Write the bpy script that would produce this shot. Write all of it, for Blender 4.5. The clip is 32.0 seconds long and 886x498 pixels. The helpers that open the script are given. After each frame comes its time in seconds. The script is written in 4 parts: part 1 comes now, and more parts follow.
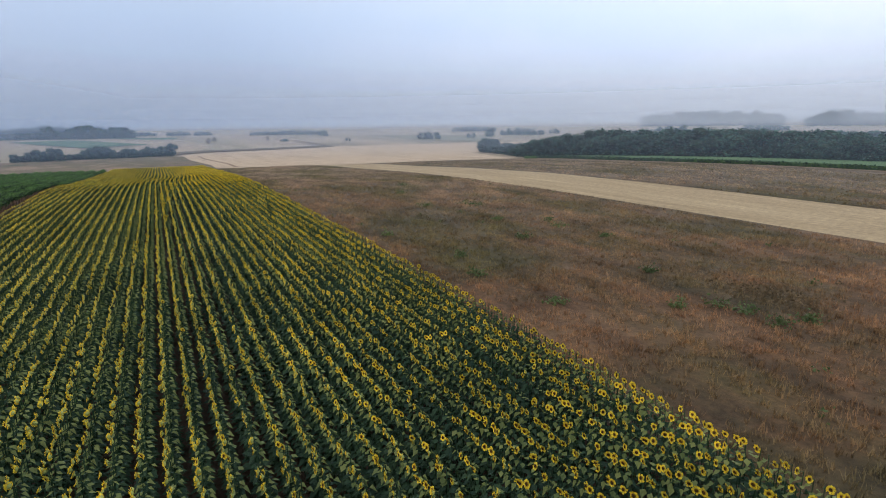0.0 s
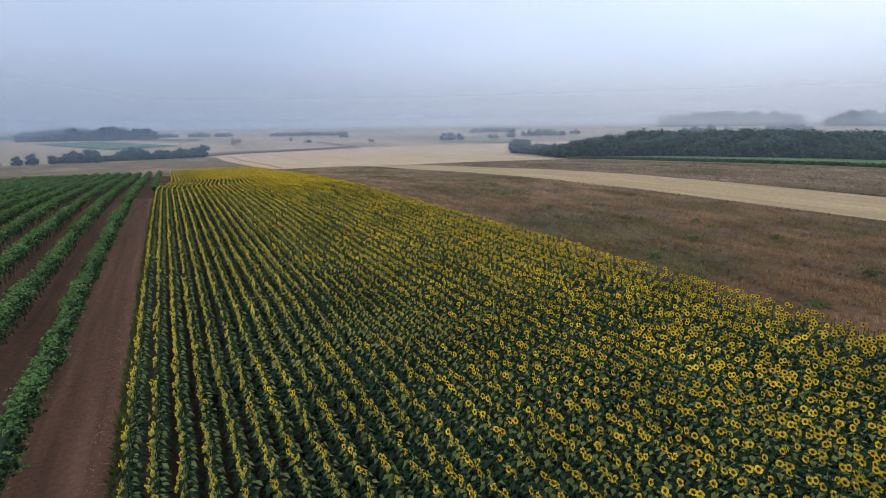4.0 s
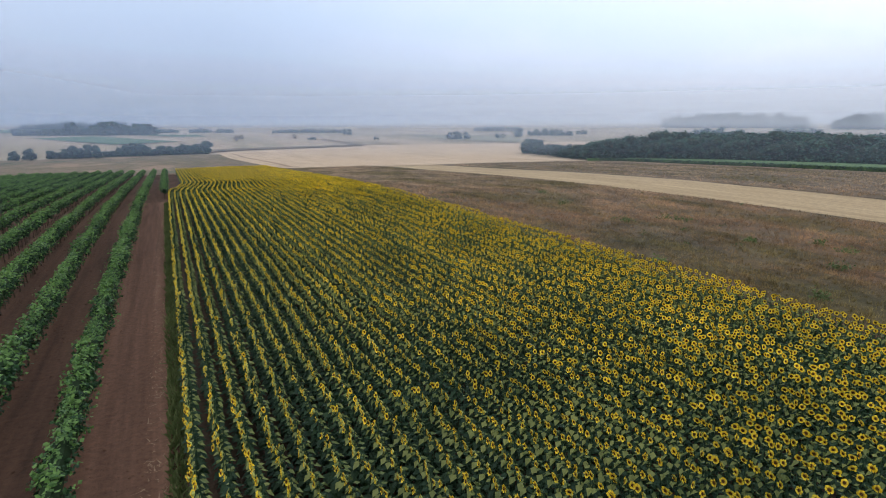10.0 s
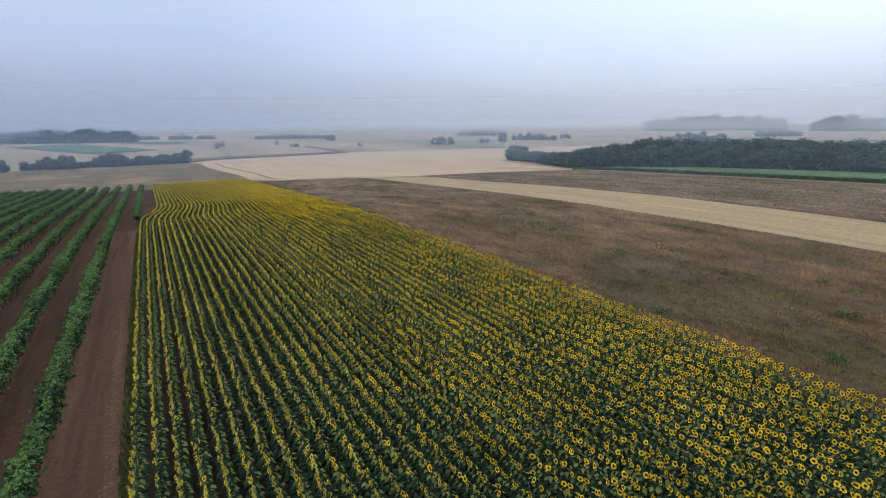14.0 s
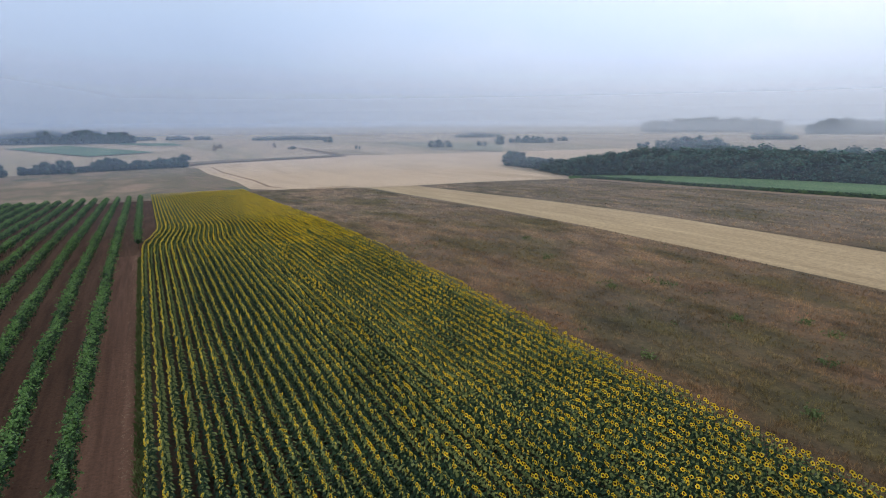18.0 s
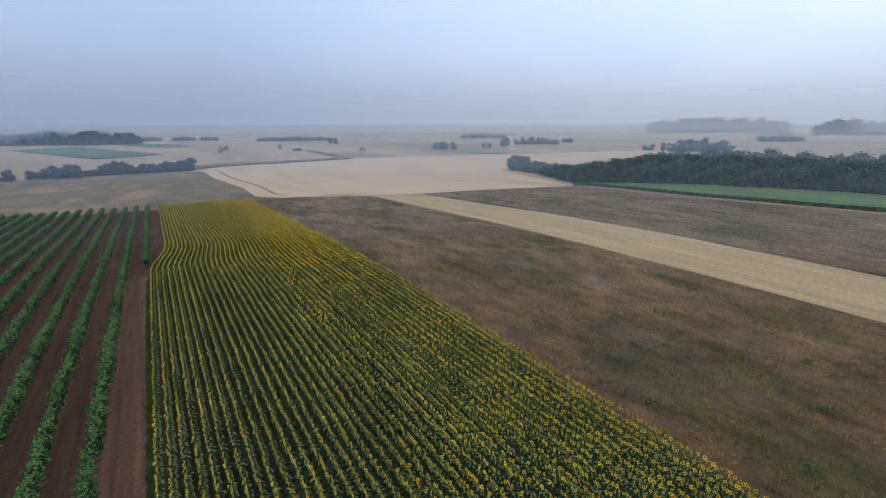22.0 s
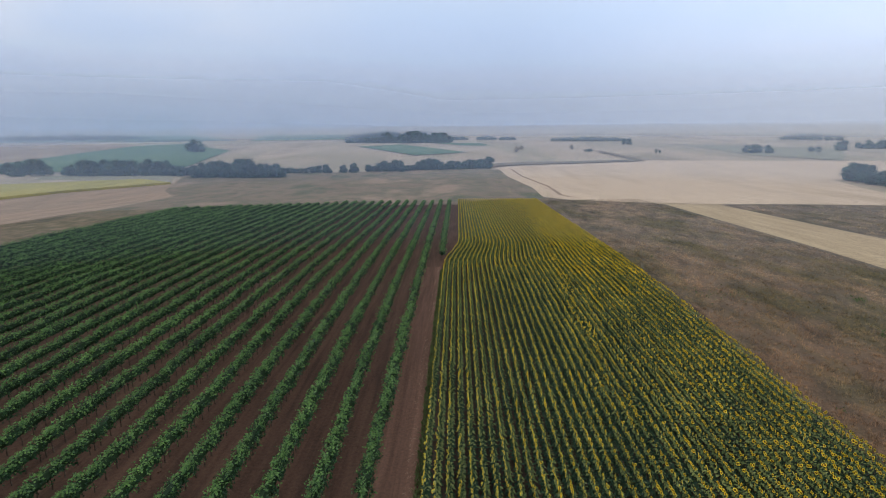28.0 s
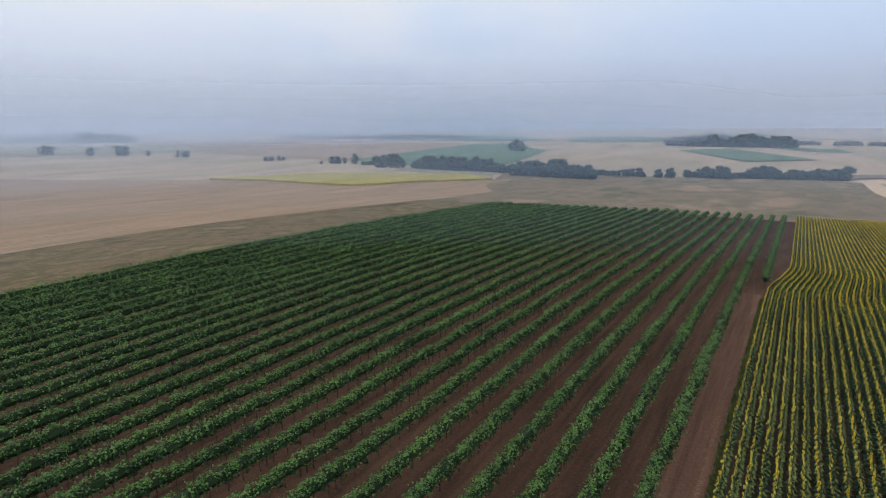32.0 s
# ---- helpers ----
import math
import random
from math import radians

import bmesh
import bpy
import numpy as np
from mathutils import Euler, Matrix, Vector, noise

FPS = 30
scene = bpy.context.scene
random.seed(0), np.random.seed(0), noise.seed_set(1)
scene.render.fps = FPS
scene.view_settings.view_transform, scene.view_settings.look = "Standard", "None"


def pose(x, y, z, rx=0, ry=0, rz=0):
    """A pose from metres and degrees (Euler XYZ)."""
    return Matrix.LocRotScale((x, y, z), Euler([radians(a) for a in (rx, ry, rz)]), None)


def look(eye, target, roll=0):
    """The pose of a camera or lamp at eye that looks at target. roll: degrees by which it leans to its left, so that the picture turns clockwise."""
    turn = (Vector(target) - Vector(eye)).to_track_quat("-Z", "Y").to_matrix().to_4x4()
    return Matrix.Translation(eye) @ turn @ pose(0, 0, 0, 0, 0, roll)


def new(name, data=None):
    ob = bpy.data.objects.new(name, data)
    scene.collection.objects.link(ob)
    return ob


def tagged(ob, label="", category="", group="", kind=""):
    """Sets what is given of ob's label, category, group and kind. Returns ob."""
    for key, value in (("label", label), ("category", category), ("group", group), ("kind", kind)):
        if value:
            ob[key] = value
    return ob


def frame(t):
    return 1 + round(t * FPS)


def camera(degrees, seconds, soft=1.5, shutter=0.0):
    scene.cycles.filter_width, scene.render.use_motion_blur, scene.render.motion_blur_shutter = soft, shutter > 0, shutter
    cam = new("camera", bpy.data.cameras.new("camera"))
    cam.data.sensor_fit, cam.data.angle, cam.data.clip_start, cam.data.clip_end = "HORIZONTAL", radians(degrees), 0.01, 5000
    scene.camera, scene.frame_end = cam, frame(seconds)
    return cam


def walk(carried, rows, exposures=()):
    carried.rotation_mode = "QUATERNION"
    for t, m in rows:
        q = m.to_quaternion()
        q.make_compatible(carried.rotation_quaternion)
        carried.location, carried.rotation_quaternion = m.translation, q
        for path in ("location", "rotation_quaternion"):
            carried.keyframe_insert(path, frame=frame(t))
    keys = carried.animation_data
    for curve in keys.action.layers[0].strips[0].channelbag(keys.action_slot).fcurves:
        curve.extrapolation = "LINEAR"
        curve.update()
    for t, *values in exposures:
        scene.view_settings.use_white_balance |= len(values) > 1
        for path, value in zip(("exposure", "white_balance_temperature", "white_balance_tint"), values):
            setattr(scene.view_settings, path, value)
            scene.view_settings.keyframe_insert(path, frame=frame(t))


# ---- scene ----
cam = camera(77.0, 32.0, soft=1.0)
PATH = [
    (0, (15.146, 4.06, 10.679), (16.025, 5.8, 10.234), -0.62),
    (0.5, (14.096, 4.633, 10.621), (14.97, 6.376, 10.177), -0.52),
    (1, (12.824, 5.349, 10.646), (13.695, 7.093, 10.202), -0.62),
    (1.5, (11.424, 6.229, 10.719), (12.291, 7.975, 10.276), -0.62),
    (2, (9.968, 7.133, 10.789), (10.833, 8.881, 10.346), -0.63),
    (2.5, (8.265, 8.044, 10.864), (9.124, 9.794, 10.42), -0.73),
    (3, (6.39, 8.889, 10.916), (7.245, 10.641, 10.472), -0.83),
    (3.5, (4.271, 9.786, 10.913), (5.124, 11.541, 10.47), -0.73),
    (4, (2.09, 10.875, 10.862), (2.943, 12.629, 10.42), -0.73),
    (4.5, (0.282, 11.952, 10.954), (1.127, 13.709, 10.511), -0.83),
    (6.5, (-3.499, 13.344, 11.41), (-2.637, 15.091, 10.957), -0.34),
    (7, (-3.643, 13.689, 11.424), (-2.779, 15.435, 10.972), -0.19),
    (7.5, (-3.454, 14.351, 11.401), (-2.591, 16.098, 10.949), -0.24),
    (8, (-3.061, 15.409, 11.344), (-2.2, 17.157, 10.894), -0.18),
    (8.5, (-2.359, 16.791, 11.207), (-1.5, 18.541, 10.76), -0.11),
    (9, (-1.571, 18.506, 11.064), (-0.712, 20.257, 10.618), -0.05),
    (9.5, (-0.727, 20.501, 10.953), (0.129, 22.252, 10.507), 0.05),
    (10, (0.283, 22.766, 10.929), (1.141, 24.516, 10.482), -0.05),
    (10.5, (1.19, 24.861, 11.004), (2.065, 26.605, 10.564), -0.44),
    (11, (1.749, 26.145, 11.053), (2.626, 27.885, 10.605), -0.54),
    (11.5, (1.995, 26.681, 11.238), (2.87, 28.42, 10.78), -0.24),
    (12, (2.014, 26.906, 11.578), (2.895, 28.644, 11.129), -0.23),
    (12.5, (2.099, 26.812, 12.086), (2.988, 28.55, 11.645), -0.42),
    (13, (2.059, 26.516, 12.697), (2.952, 28.251, 12.26), -0.42),
    (13.5, (1.851, 26.23, 13.174), (2.751, 27.961, 12.736), -0.41),
    (14, (1.715, 26.008, 13.725), (2.62, 27.735, 13.287), -0.41),
    (14.5, (1.638, 25.883, 14.292), (2.548, 27.608, 13.852), -0.40),
    (15, (1.715, 25.746, 14.795), (2.628, 27.471, 14.357), -0.30),
    (15.5, (1.726, 25.736, 15.254), (2.64, 27.461, 14.816), -0.22),
    (17.5, (1.616, 25.444, 17.276), (2.531, 27.167, 16.835), -0.28),
    (18, (1.545, 25.389, 17.697), (2.459, 27.112, 17.255), -0.20),
    (18.5, (1.466, 25.396, 18.171), (2.38, 27.12, 17.729), -0.23),
    (19, (1.462, 25.375, 18.62), (2.373, 27.1, 18.177), -0.17),
    (19.5, (1.539, 25.427, 19.102), (2.449, 27.152, 18.658), -0.10),
    (20, (1.59, 25.422, 19.559), (2.498, 27.148, 19.114), -0.10),
    (20.5, (1.576, 25.396, 20.015), (2.481, 27.123, 19.569), -0.10),
    (21, (1.539, 25.431, 20.489), (2.443, 27.158, 20.043), 0.00),
    (21.5, (1.527, 25.476, 20.96), (2.43, 27.204, 20.512), -0.10),
    (22, (1.623, 25.549, 21.38), (2.522, 27.278, 20.932), -0.10),
    (22.5, (1.843, 25.8, 21.698), (2.742, 27.529, 21.248), 0.00),
    (23, (1.935, 25.883, 21.961), (2.831, 27.614, 21.512), -0.10),
    (23.5, (2.061, 25.935, 22.084), (2.953, 27.668, 21.635), 0.00),
    (24, (2.065, 25.905, 22.141), (2.925, 27.654, 21.693), 0.00),
    (24.5, (1.995, 25.891, 22.171), (2.777, 27.676, 21.723), 0.10),
    (26.5, (2.121, 25.903, 22.399), (2.453, 27.824, 21.949), -0.20),
    (27, (2.14, 26.074, 22.474), (2.35, 28.012, 22.026), -0.20),
    (27.5, (2.181, 26.077, 22.527), (2.259, 28.024, 22.079), -0.30),
    (28, (2.157, 25.961, 22.579), (2.104, 27.91, 22.134), -0.50),
    (28.5, (2.116, 25.918, 22.641), (1.929, 27.859, 22.197), -0.60),
    (29, (2.132, 25.962, 22.701), (1.813, 27.886, 22.258), -0.50),
    (29.5, (2.163, 26.249, 22.751), (1.712, 28.147, 22.313), -0.60),
    (30, (2.112, 26.688, 22.765), (1.527, 28.549, 22.327), -0.70),
    (30.5, (1.915, 27.08, 22.795), (1.205, 28.898, 22.358), -0.50),
    (31, (1.785, 27.396, 22.832), (0.954, 29.163, 22.4), -0.60),
    (31.5, (1.874, 27.604, 22.849), (0.928, 29.313, 22.417), -0.50),
    (32, (2.223, 27.729, 22.828), (1.167, 29.373, 22.395), -0.40),
]
walk(cam, [(t, look(eye, target, roll)) for t, eye, target, roll in PATH],
     exposures=((0, -0.07, 6420, 10), (4, -0.09, 6400, 10), (6, 0.0, 6470, 10), (9, 0.06, 6500, 10), (12, 0.05, 6480, 10), (14, -0.03, 6430, 10), (18, -0.07, 6350, 10), (22, -0.16, 6220, 10), (24, -0.13, 6220, 10), (28, -0.02, 6400, 10), (30, 0.0, 6560, 10), (32, 0.03, 6720, 10)))

# The plan below is drawn in units of METRE metres; the last lines of the file bring it to true size.
METRE = 1.25

# ---- sky and light ----
SUN_DIR = Vector((-0.75, -0.25, 0.62)).normalized()
sun_data = bpy.data.lights.new("sun", "SUN")
sun_data.energy, sun_data.angle, sun_data.color = 0.7, radians(35), (1.0, 0.97, 0.93)
sun = new("sun", sun_data)
sun.matrix_world = look(SUN_DIR * 100, (0, 0, 0))

world = bpy.data.worlds.new("misty_sky")
scene.world = world
world.use_nodes = True
wn, wl = world.node_tree.nodes, world.node_tree.links
wn.clear()
w_out, w_bg = wn.new("ShaderNodeOutputWorld"), wn.new("ShaderNodeBackground")
w_sky = wn.new("ShaderNodeTexSky")
w_sky.sky_type, w_sky.sun_disc = "NISHITA", False
w_sky.sun_elevation, w_sky.sun_rotation = math.asin(SUN_DIR.z), math.atan2(SUN_DIR.x, SUN_DIR.y)
w_dim = wn.new("ShaderNodeVectorMath")
w_dim.operation = "SCALE"
w_dim.inputs["Scale"].default_value = 0.08
w_tc, w_sep = wn.new("ShaderNodeTexCoord"), wn.new("ShaderNodeSeparateXYZ")
w_ramp = wn.new("ShaderNodeValToRGB")
w_ramp.color_ramp.elements[0].position, w_ramp.color_ramp.elements[0].color = 0.0, (0.42, 0.465, 0.58, 1)
w_ramp.color_ramp.elements[1].position, w_ramp.color_ramp.elements[1].color = 1.0, (0.86, 0.92, 1.0, 1)
for pos, col in ((0.025, (0.42, 0.475, 0.60, 1)), (0.06, (0.485, 0.555, 0.73, 1)), (0.11, (0.54, 0.665, 0.925, 1)), (0.20, (0.58, 0.755, 1.03, 1))):
    w_ramp.color_ramp.elements.new(pos).color = col
w_ramp.color_ramp.interpolation = "B_SPLINE"
w_noise = wn.new("ShaderNodeTexNoise")
w_noise.inputs["Scale"].default_value, w_noise.inputs["Detail"].default_value = 2.2, 5
w_map = wn.new("ShaderNodeMapping")
w_map.inputs["Scale"].default_value = (1, 1, 2.6)
w_cr = wn.new("ShaderNodeMapRange")
w_cr.inputs["From Min"].default_value, w_cr.inputs["From Max"].default_value = 0.42, 0.72
w_cr.inputs["To Min"].default_value, w_cr.inputs["To Max"].default_value = 1.0, 3.6
w_hi = wn.new("ShaderNodeMapRange")
w_hi.inputs["From Min"].default_value, w_hi.inputs["From Max"].default_value = 0.0, 0.25
w_off = wn.new("ShaderNodeMath")
w_off.operation = "SUBTRACT"
w_off.inputs[1].default_value = 0.06
w_side = wn.new("ShaderNodeMath")
w_side.operation = "MULTIPLY_ADD"
w_side.inputs[2].default_value = 0.08
w_mul = wn.new("ShaderNodeMath")
w_mul.operation = "MULTIPLY"
w_add = wn.new("ShaderNodeMath")
w_add.operation = "MULTIPLY"
w_add.use_clamp = True
w_cloud = wn.new("ShaderNodeMix")
w_cloud.data_type = "RGBA"
w_cloud.inputs["B"].default_value = (0.86, 0.885, 0.95, 1)
w_mix = wn.new("ShaderNodeMix")
w_mix.data_type = "RGBA"
w_mix.inputs["Factor"].default_value = 0.9
wl.new(w_tc.outputs["Generated"], w_sep.inputs[0])
wl.new(w_sep.outputs["Z"], w_ramp.inputs[0])
wl.new(w_tc.outputs["Generated"], w_map.inputs[0])
wl.new(w_map.outputs[0], w_noise.inputs["Vector"])
wl.new(w_noise.outputs[0], w_cr.inputs[0])
wl.new(w_sep.outputs["Z"], w_hi.inputs[0])
wl.new(w_sep.outputs["X"], w_off.inputs[0])
wl.new(w_off.outputs[0], w_side.inputs[0])
wl.new(w_off.outputs[0], w_side.inputs[1])
wl.new(w_cr.outputs[0], w_add.inputs[0])
wl.new(w_side.outputs[0], w_add.inputs[1])
wl.new(w_add.outputs[0], w_mul.inputs[0])
wl.new(w_hi.outputs[0], w_mul.inputs[1])
wl.new(w_mul.outputs[0], w_cloud.inputs["Factor"])
wl.new(w_ramp.outputs[0], w_cloud.inputs["A"])
wl.new(w_sky.outputs[0], w_dim.inputs[0])
wl.new(w_dim.outputs[0], w_mix.inputs["A"])
w_east = wn.new("ShaderNodeMapRange")
w_east.inputs["From Min"].default_value, w_east.inputs["From Max"].default_value = 0.1, 0.8
w_east.inputs["To Min"].default_value, w_east.inputs["To Max"].default_value = 1.0, 1.42
w_glow = wn.new("ShaderNodeVectorMath")
w_glow.operation = "SCALE"
wl.new(w_sep.outputs["X"], w_east.inputs[0])
wl.new(w_cloud.outputs["Result"], w_glow.inputs[0])
wl.new(w_east.outputs[0], w_glow.inputs["Scale"])
wl.new(w_glow.outputs[0], w_mix.inputs["B"])
wl.new(w_mix.outputs["Result"], w_bg.inputs["Color"])
w_bg.inputs["Strength"].default_value = 1.0
wl.new(w_bg.outputs[0], w_out.inputs["Surface"])


# ---- materials ----
def base_material(name, rough=0.9):
    m = bpy.data.materials.new(name)
    m.use_nodes = True
    b = m.node_tree.nodes["Principled BSDF"]
    b.inputs["Roughness"].default_value = rough
    b.inputs["Specular IOR Level"].default_value = 0.25
    return m, m.node_tree.nodes, m.node_tree.links, b


def noise_node(n, l, vec, scale, detail=4, rough=0.55):
    t = n.new("ShaderNodeTexNoise")
    t.inputs["Scale"].default_value, t.inputs["Detail"].default_value = scale / METRE, detail
    t.inputs["Roughness"].default_value = rough
    l.new(vec, t.inputs["Vector"])
    return t.outputs[0]


def ramp_node(n, l, value, stops):
    r = n.new("ShaderNodeValToRGB")
    e = r.color_ramp.elements
    e[0].position, e[0].color = stops[0][0], (*stops[0][1], 1)
    e[1].position, e[1].color = stops[-1][0], (*stops[-1][1], 1)
    for p, c in stops[1:-1]:
        e.new(p).color = (*c, 1)
    l.new(value, r.inputs[0])
    return r.outputs[0]


def mix_node(n, l, fac, a, b, blend="MIX"):
    m = n.new("ShaderNodeMix")
    m.data_type, m.blend_type = "RGBA", blend
    for key, v in (("Factor", fac), ("A", a), ("B", b)):
        if isinstance(v, (int, float)):
            m.inputs[key].default_value = v
        elif isinstance(v, tuple):
            m.inputs[key].default_value = (*v, 1)
        else:
            l.new(v, m.inputs[key])
    return m.outputs["Result"]


def field_material(name, large, small, stretch=(1, 1, 1), large_scale=0.05, small_scale=1.2, turn=0.0, bump=0.4, stripe=None):
    """A ground cover: a ramp of large patches, broken by small grain; stretch in metres along the rows."""
    m, n, l, b = base_material(name, 0.95)
    geo = n.new("ShaderNodeNewGeometry")
    mp = n.new("ShaderNodeMapping")
    mp.inputs["Rotation"].default_value = (0, 0, radians(turn))
    mp.inputs["Scale"].default_value = stretch
    l.new(geo.outputs["Position"], mp.inputs[0])
    v = mp.outputs[0]
    big = ramp_node(n, l, noise_node(n, l, v, large_scale, 5, 0.6), large)
    fine = noise_node(n, l, geo.outputs["Position"], small_scale, 6, 0.7)
    grain = ramp_node(n, l, fine, small)
    col = mix_node(n, l, 1.0, big, grain, "MULTIPLY")
    if stripe:
        wave = n.new("ShaderNodeTexWave")
        wave.inputs["Scale"].default_value = stripe[0] / METRE
        wave.inputs["Distortion"].default_value = 1.5
        wave.inputs["Detail Scale"].default_value = 0.3
        l.new(v, wave.inputs["Vector"])
        col = mix_node(n, l, stripe[1], col, ramp_node(n, l, wave.outputs[0], [(0.2, (0.6, 0.6, 0.6)), (0.8, (1.1, 1.1, 1.1))]), "MULTIPLY")
    l.new(col, b.inputs["Base Color"])
    bp = n.new("ShaderNodeBump")
    bp.inputs["Strength"].default_value, bp.inputs["Distance"].default_value = bump, 0.15
    l.new(fine, bp.inputs["Height"])
    l.new(bp.outputs[0], b.inputs["Normal"])
    return m


def leaf_material(name, dark, light, rough=0.55, through_light=0.3, vary=0.5):
    m, n, l, b = base_material(name, rough)
    geo, info = n.new("ShaderNodeNewGeometry"), n.new("ShaderNodeObjectInfo")
    col = ramp_node(n, l, geo.outputs["Random Per Island"], [(0, dark), (1, light)])
    patch = ramp_node(n, l, noise_node(n, l, geo.outputs["Position"], 0.35, 3), [(0.3, (0.72, 0.75, 0.72)), (0.7, (1.2, 1.18, 1.1))])
    col = mix_node(n, l, 1.0, col, patch, "MULTIPLY")
    col = mix_node(n, l, vary, col, ramp_node(n, l, info.outputs["Random"], [(0, (0.7, 0.74, 0.74)), (1, (1.25, 1.2, 1.1))]), "MULTIPLY")
    l.new(col, b.inputs["Base Color"])
    tr, mx = n.new("ShaderNodeBsdfTranslucent"), n.new("ShaderNodeMixShader")
    l.new(col, tr.inputs["Color"])
    mx.inputs[0].default_value = through_light
    l.new(b.outputs[0], mx.inputs[1])
    l.new(tr.outputs[0], mx.inputs[2])
    l.new(mx.outputs[0], n["Material Output"].inputs["Surface"])
    return m


GRAIN = [(0.25, (0.65, 0.65, 0.65)), (0.5, (1, 1, 1)), (0.75, (1.3, 1.28, 1.22))]
M_STRAW = field_material("straw_ground", [(0.34, (0.25, 0.195, 0.125)), (0.45, (0.40, 0.30, 0.205)), (0.56, (0.29, 0.235, 0.15)), (0.68, (0.42, 0.31, 0.21))], GRAIN, (1, 0.25, 1), 0.012, 0.6, 20)
M_WHEAT = field_material("ripe_wheat", [(0.3, (0.42, 0.305, 0.195)), (0.5, (0.54, 0.395, 0.265)), (0.62, (0.47, 0.345, 0.23)), (0.75, (0.52, 0.385, 0.265))], GRAIN, (1, 0.1, 1), 0.06, 1.0, -62)
M_STUBBLE = field_material("mown_strip", [(0.3, (0.335, 0.24, 0.135)), (0.7, (0.475, 0.35, 0.205))], GRAIN, (1, 0.08, 1), 0.5, 2.0, -4)
M_TAN = field_material("tan_stubble", [(0.32, (0.22, 0.155, 0.095)), (0.45, (0.31, 0.208, 0.132)), (0.55, (0.255, 0.177, 0.112)), (0.7, (0.35, 0.24, 0.155))], GRAIN, (1, 0.2, 1), 0.05, 1.0, 50)
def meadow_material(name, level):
    """Seeding summer grass: russet and pinkish patches, olive and green growth, dark streaks, fine grain. level: dims
    the colour for shaded ground, brightens it for lit blades.
    """
    m, n, l, b = base_material(name, 0.95)
    geo = n.new("ShaderNodeNewGeometry")
    p = geo.outputs["Position"]
    mp = n.new("ShaderNodeMapping")
    mp.inputs["Rotation"].default_value, mp.inputs["Scale"].default_value, mp.inputs["Location"].default_value = (0, 0, radians(6)), (1, 0.34, 1), (31, 7, 0)
    l.new(p, mp.inputs[0])
    v = mp.outputs[0]
    col = ramp_node(n, l, noise_node(n, l, p, 0.075, 6, 0.65), [(0.32, (0.105, 0.088, 0.046)), (0.44, (0.178, 0.116, 0.061)), (0.53, (0.24, 0.13, 0.068)), (0.62, (0.285, 0.168, 0.092)), (0.72, (0.15, 0.106, 0.057))])
    # Farther grass is mixed paler and greyer: haze put into the colour.
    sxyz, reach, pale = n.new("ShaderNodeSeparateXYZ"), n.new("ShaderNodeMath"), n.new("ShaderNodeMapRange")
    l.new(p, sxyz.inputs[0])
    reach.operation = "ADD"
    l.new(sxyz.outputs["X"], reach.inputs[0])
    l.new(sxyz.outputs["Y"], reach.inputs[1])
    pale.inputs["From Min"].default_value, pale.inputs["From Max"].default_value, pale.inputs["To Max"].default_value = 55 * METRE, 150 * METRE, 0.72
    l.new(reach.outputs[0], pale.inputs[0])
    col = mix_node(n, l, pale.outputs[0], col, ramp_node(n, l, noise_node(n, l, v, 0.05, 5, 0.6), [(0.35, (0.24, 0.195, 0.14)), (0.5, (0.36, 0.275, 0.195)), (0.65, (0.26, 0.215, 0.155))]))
    green = ramp_node(n, l, noise_node(n, l, v, 0.16, 5, 0.62), [(0.46, (0, 0, 0)), (0.64, (0.75, 0.75, 0.75))])
    col = mix_node(n, l, green, col, (0.125, 0.108, 0.045))
    col = mix_node(n, l, 1.0, col, ramp_node(n, l, noise_node(n, l, v, 0.5, 6, 0.65), [(0.3, (0.5, 0.52, 0.54)), (0.5, (0.96, 0.96, 0.96)), (0.7, (1.4, 1.34, 1.22))]), "MULTIPLY")
    fine = noise_node(n, l, p, 4.0, 6, 0.75)
    col = mix_node(n, l, 1.0, col, ramp_node(n, l, fine, [(0.28, (0.5, 0.51, 0.5)), (0.5, (1, 1, 1)), (0.75, (1.55, 1.48, 1.36))]), "MULTIPLY")
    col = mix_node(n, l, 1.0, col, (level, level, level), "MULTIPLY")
    l.new(col, b.inputs["Base Color"])
    bp = n.new("ShaderNodeBump")
    bp.inputs["Strength"].default_value, bp.inputs["Distance"].default_value = 0.5, 0.2
    l.new(fine, bp.inputs["Height"])
    l.new(bp.outputs[0], b.inputs["Normal"])
    return m


# Same colours dimmed for shade between the grass, brightened for its lit tops.
M_MEADOW = meadow_material("meadow_shaded_thatch", 0.56)
M_BLADE = meadow_material("meadow_lit_seed_heads", 1.42)
M_FALLOW = field_material("fallow_grass", [(0.36, (0.105, 0.102, 0.056)), (0.46, (0.205, 0.145, 0.094)), (0.54, (0.14, 0.118, 0.07)), (0.66, (0.265, 0.182, 0.12))], GRAIN, (1, 0.5, 1), 0.045, 1.5, 70)
M_VERGE = field_material("rough_verge", [(0.32, (0.075, 0.065, 0.03)), (0.46, (0.165, 0.115, 0.06)), (0.55, (0.10, 0.082, 0.037)), (0.68, (0.215, 0.148, 0.08))], GRAIN, (1, 0.6, 1), 0.16, 2.0, 20)
M_SOIL = field_material("red_brown_soil", [(0.3, (0.058, 0.031, 0.019)), (0.5, (0.094, 0.049, 0.030)), (0.7, (0.128, 0.069, 0.043))], GRAIN, (1, 0.06, 1), 1.6, 5.0, 0, 0.6)
M_TRACK = field_material("trodden_track", [(0.3, (0.08, 0.041, 0.025)), (0.5, (0.13, 0.067, 0.042)), (0.68, (0.175, 0.094, 0.061))], GRAIN, (1, 0.04, 1), 1.8, 6.0, 0, 0.5)
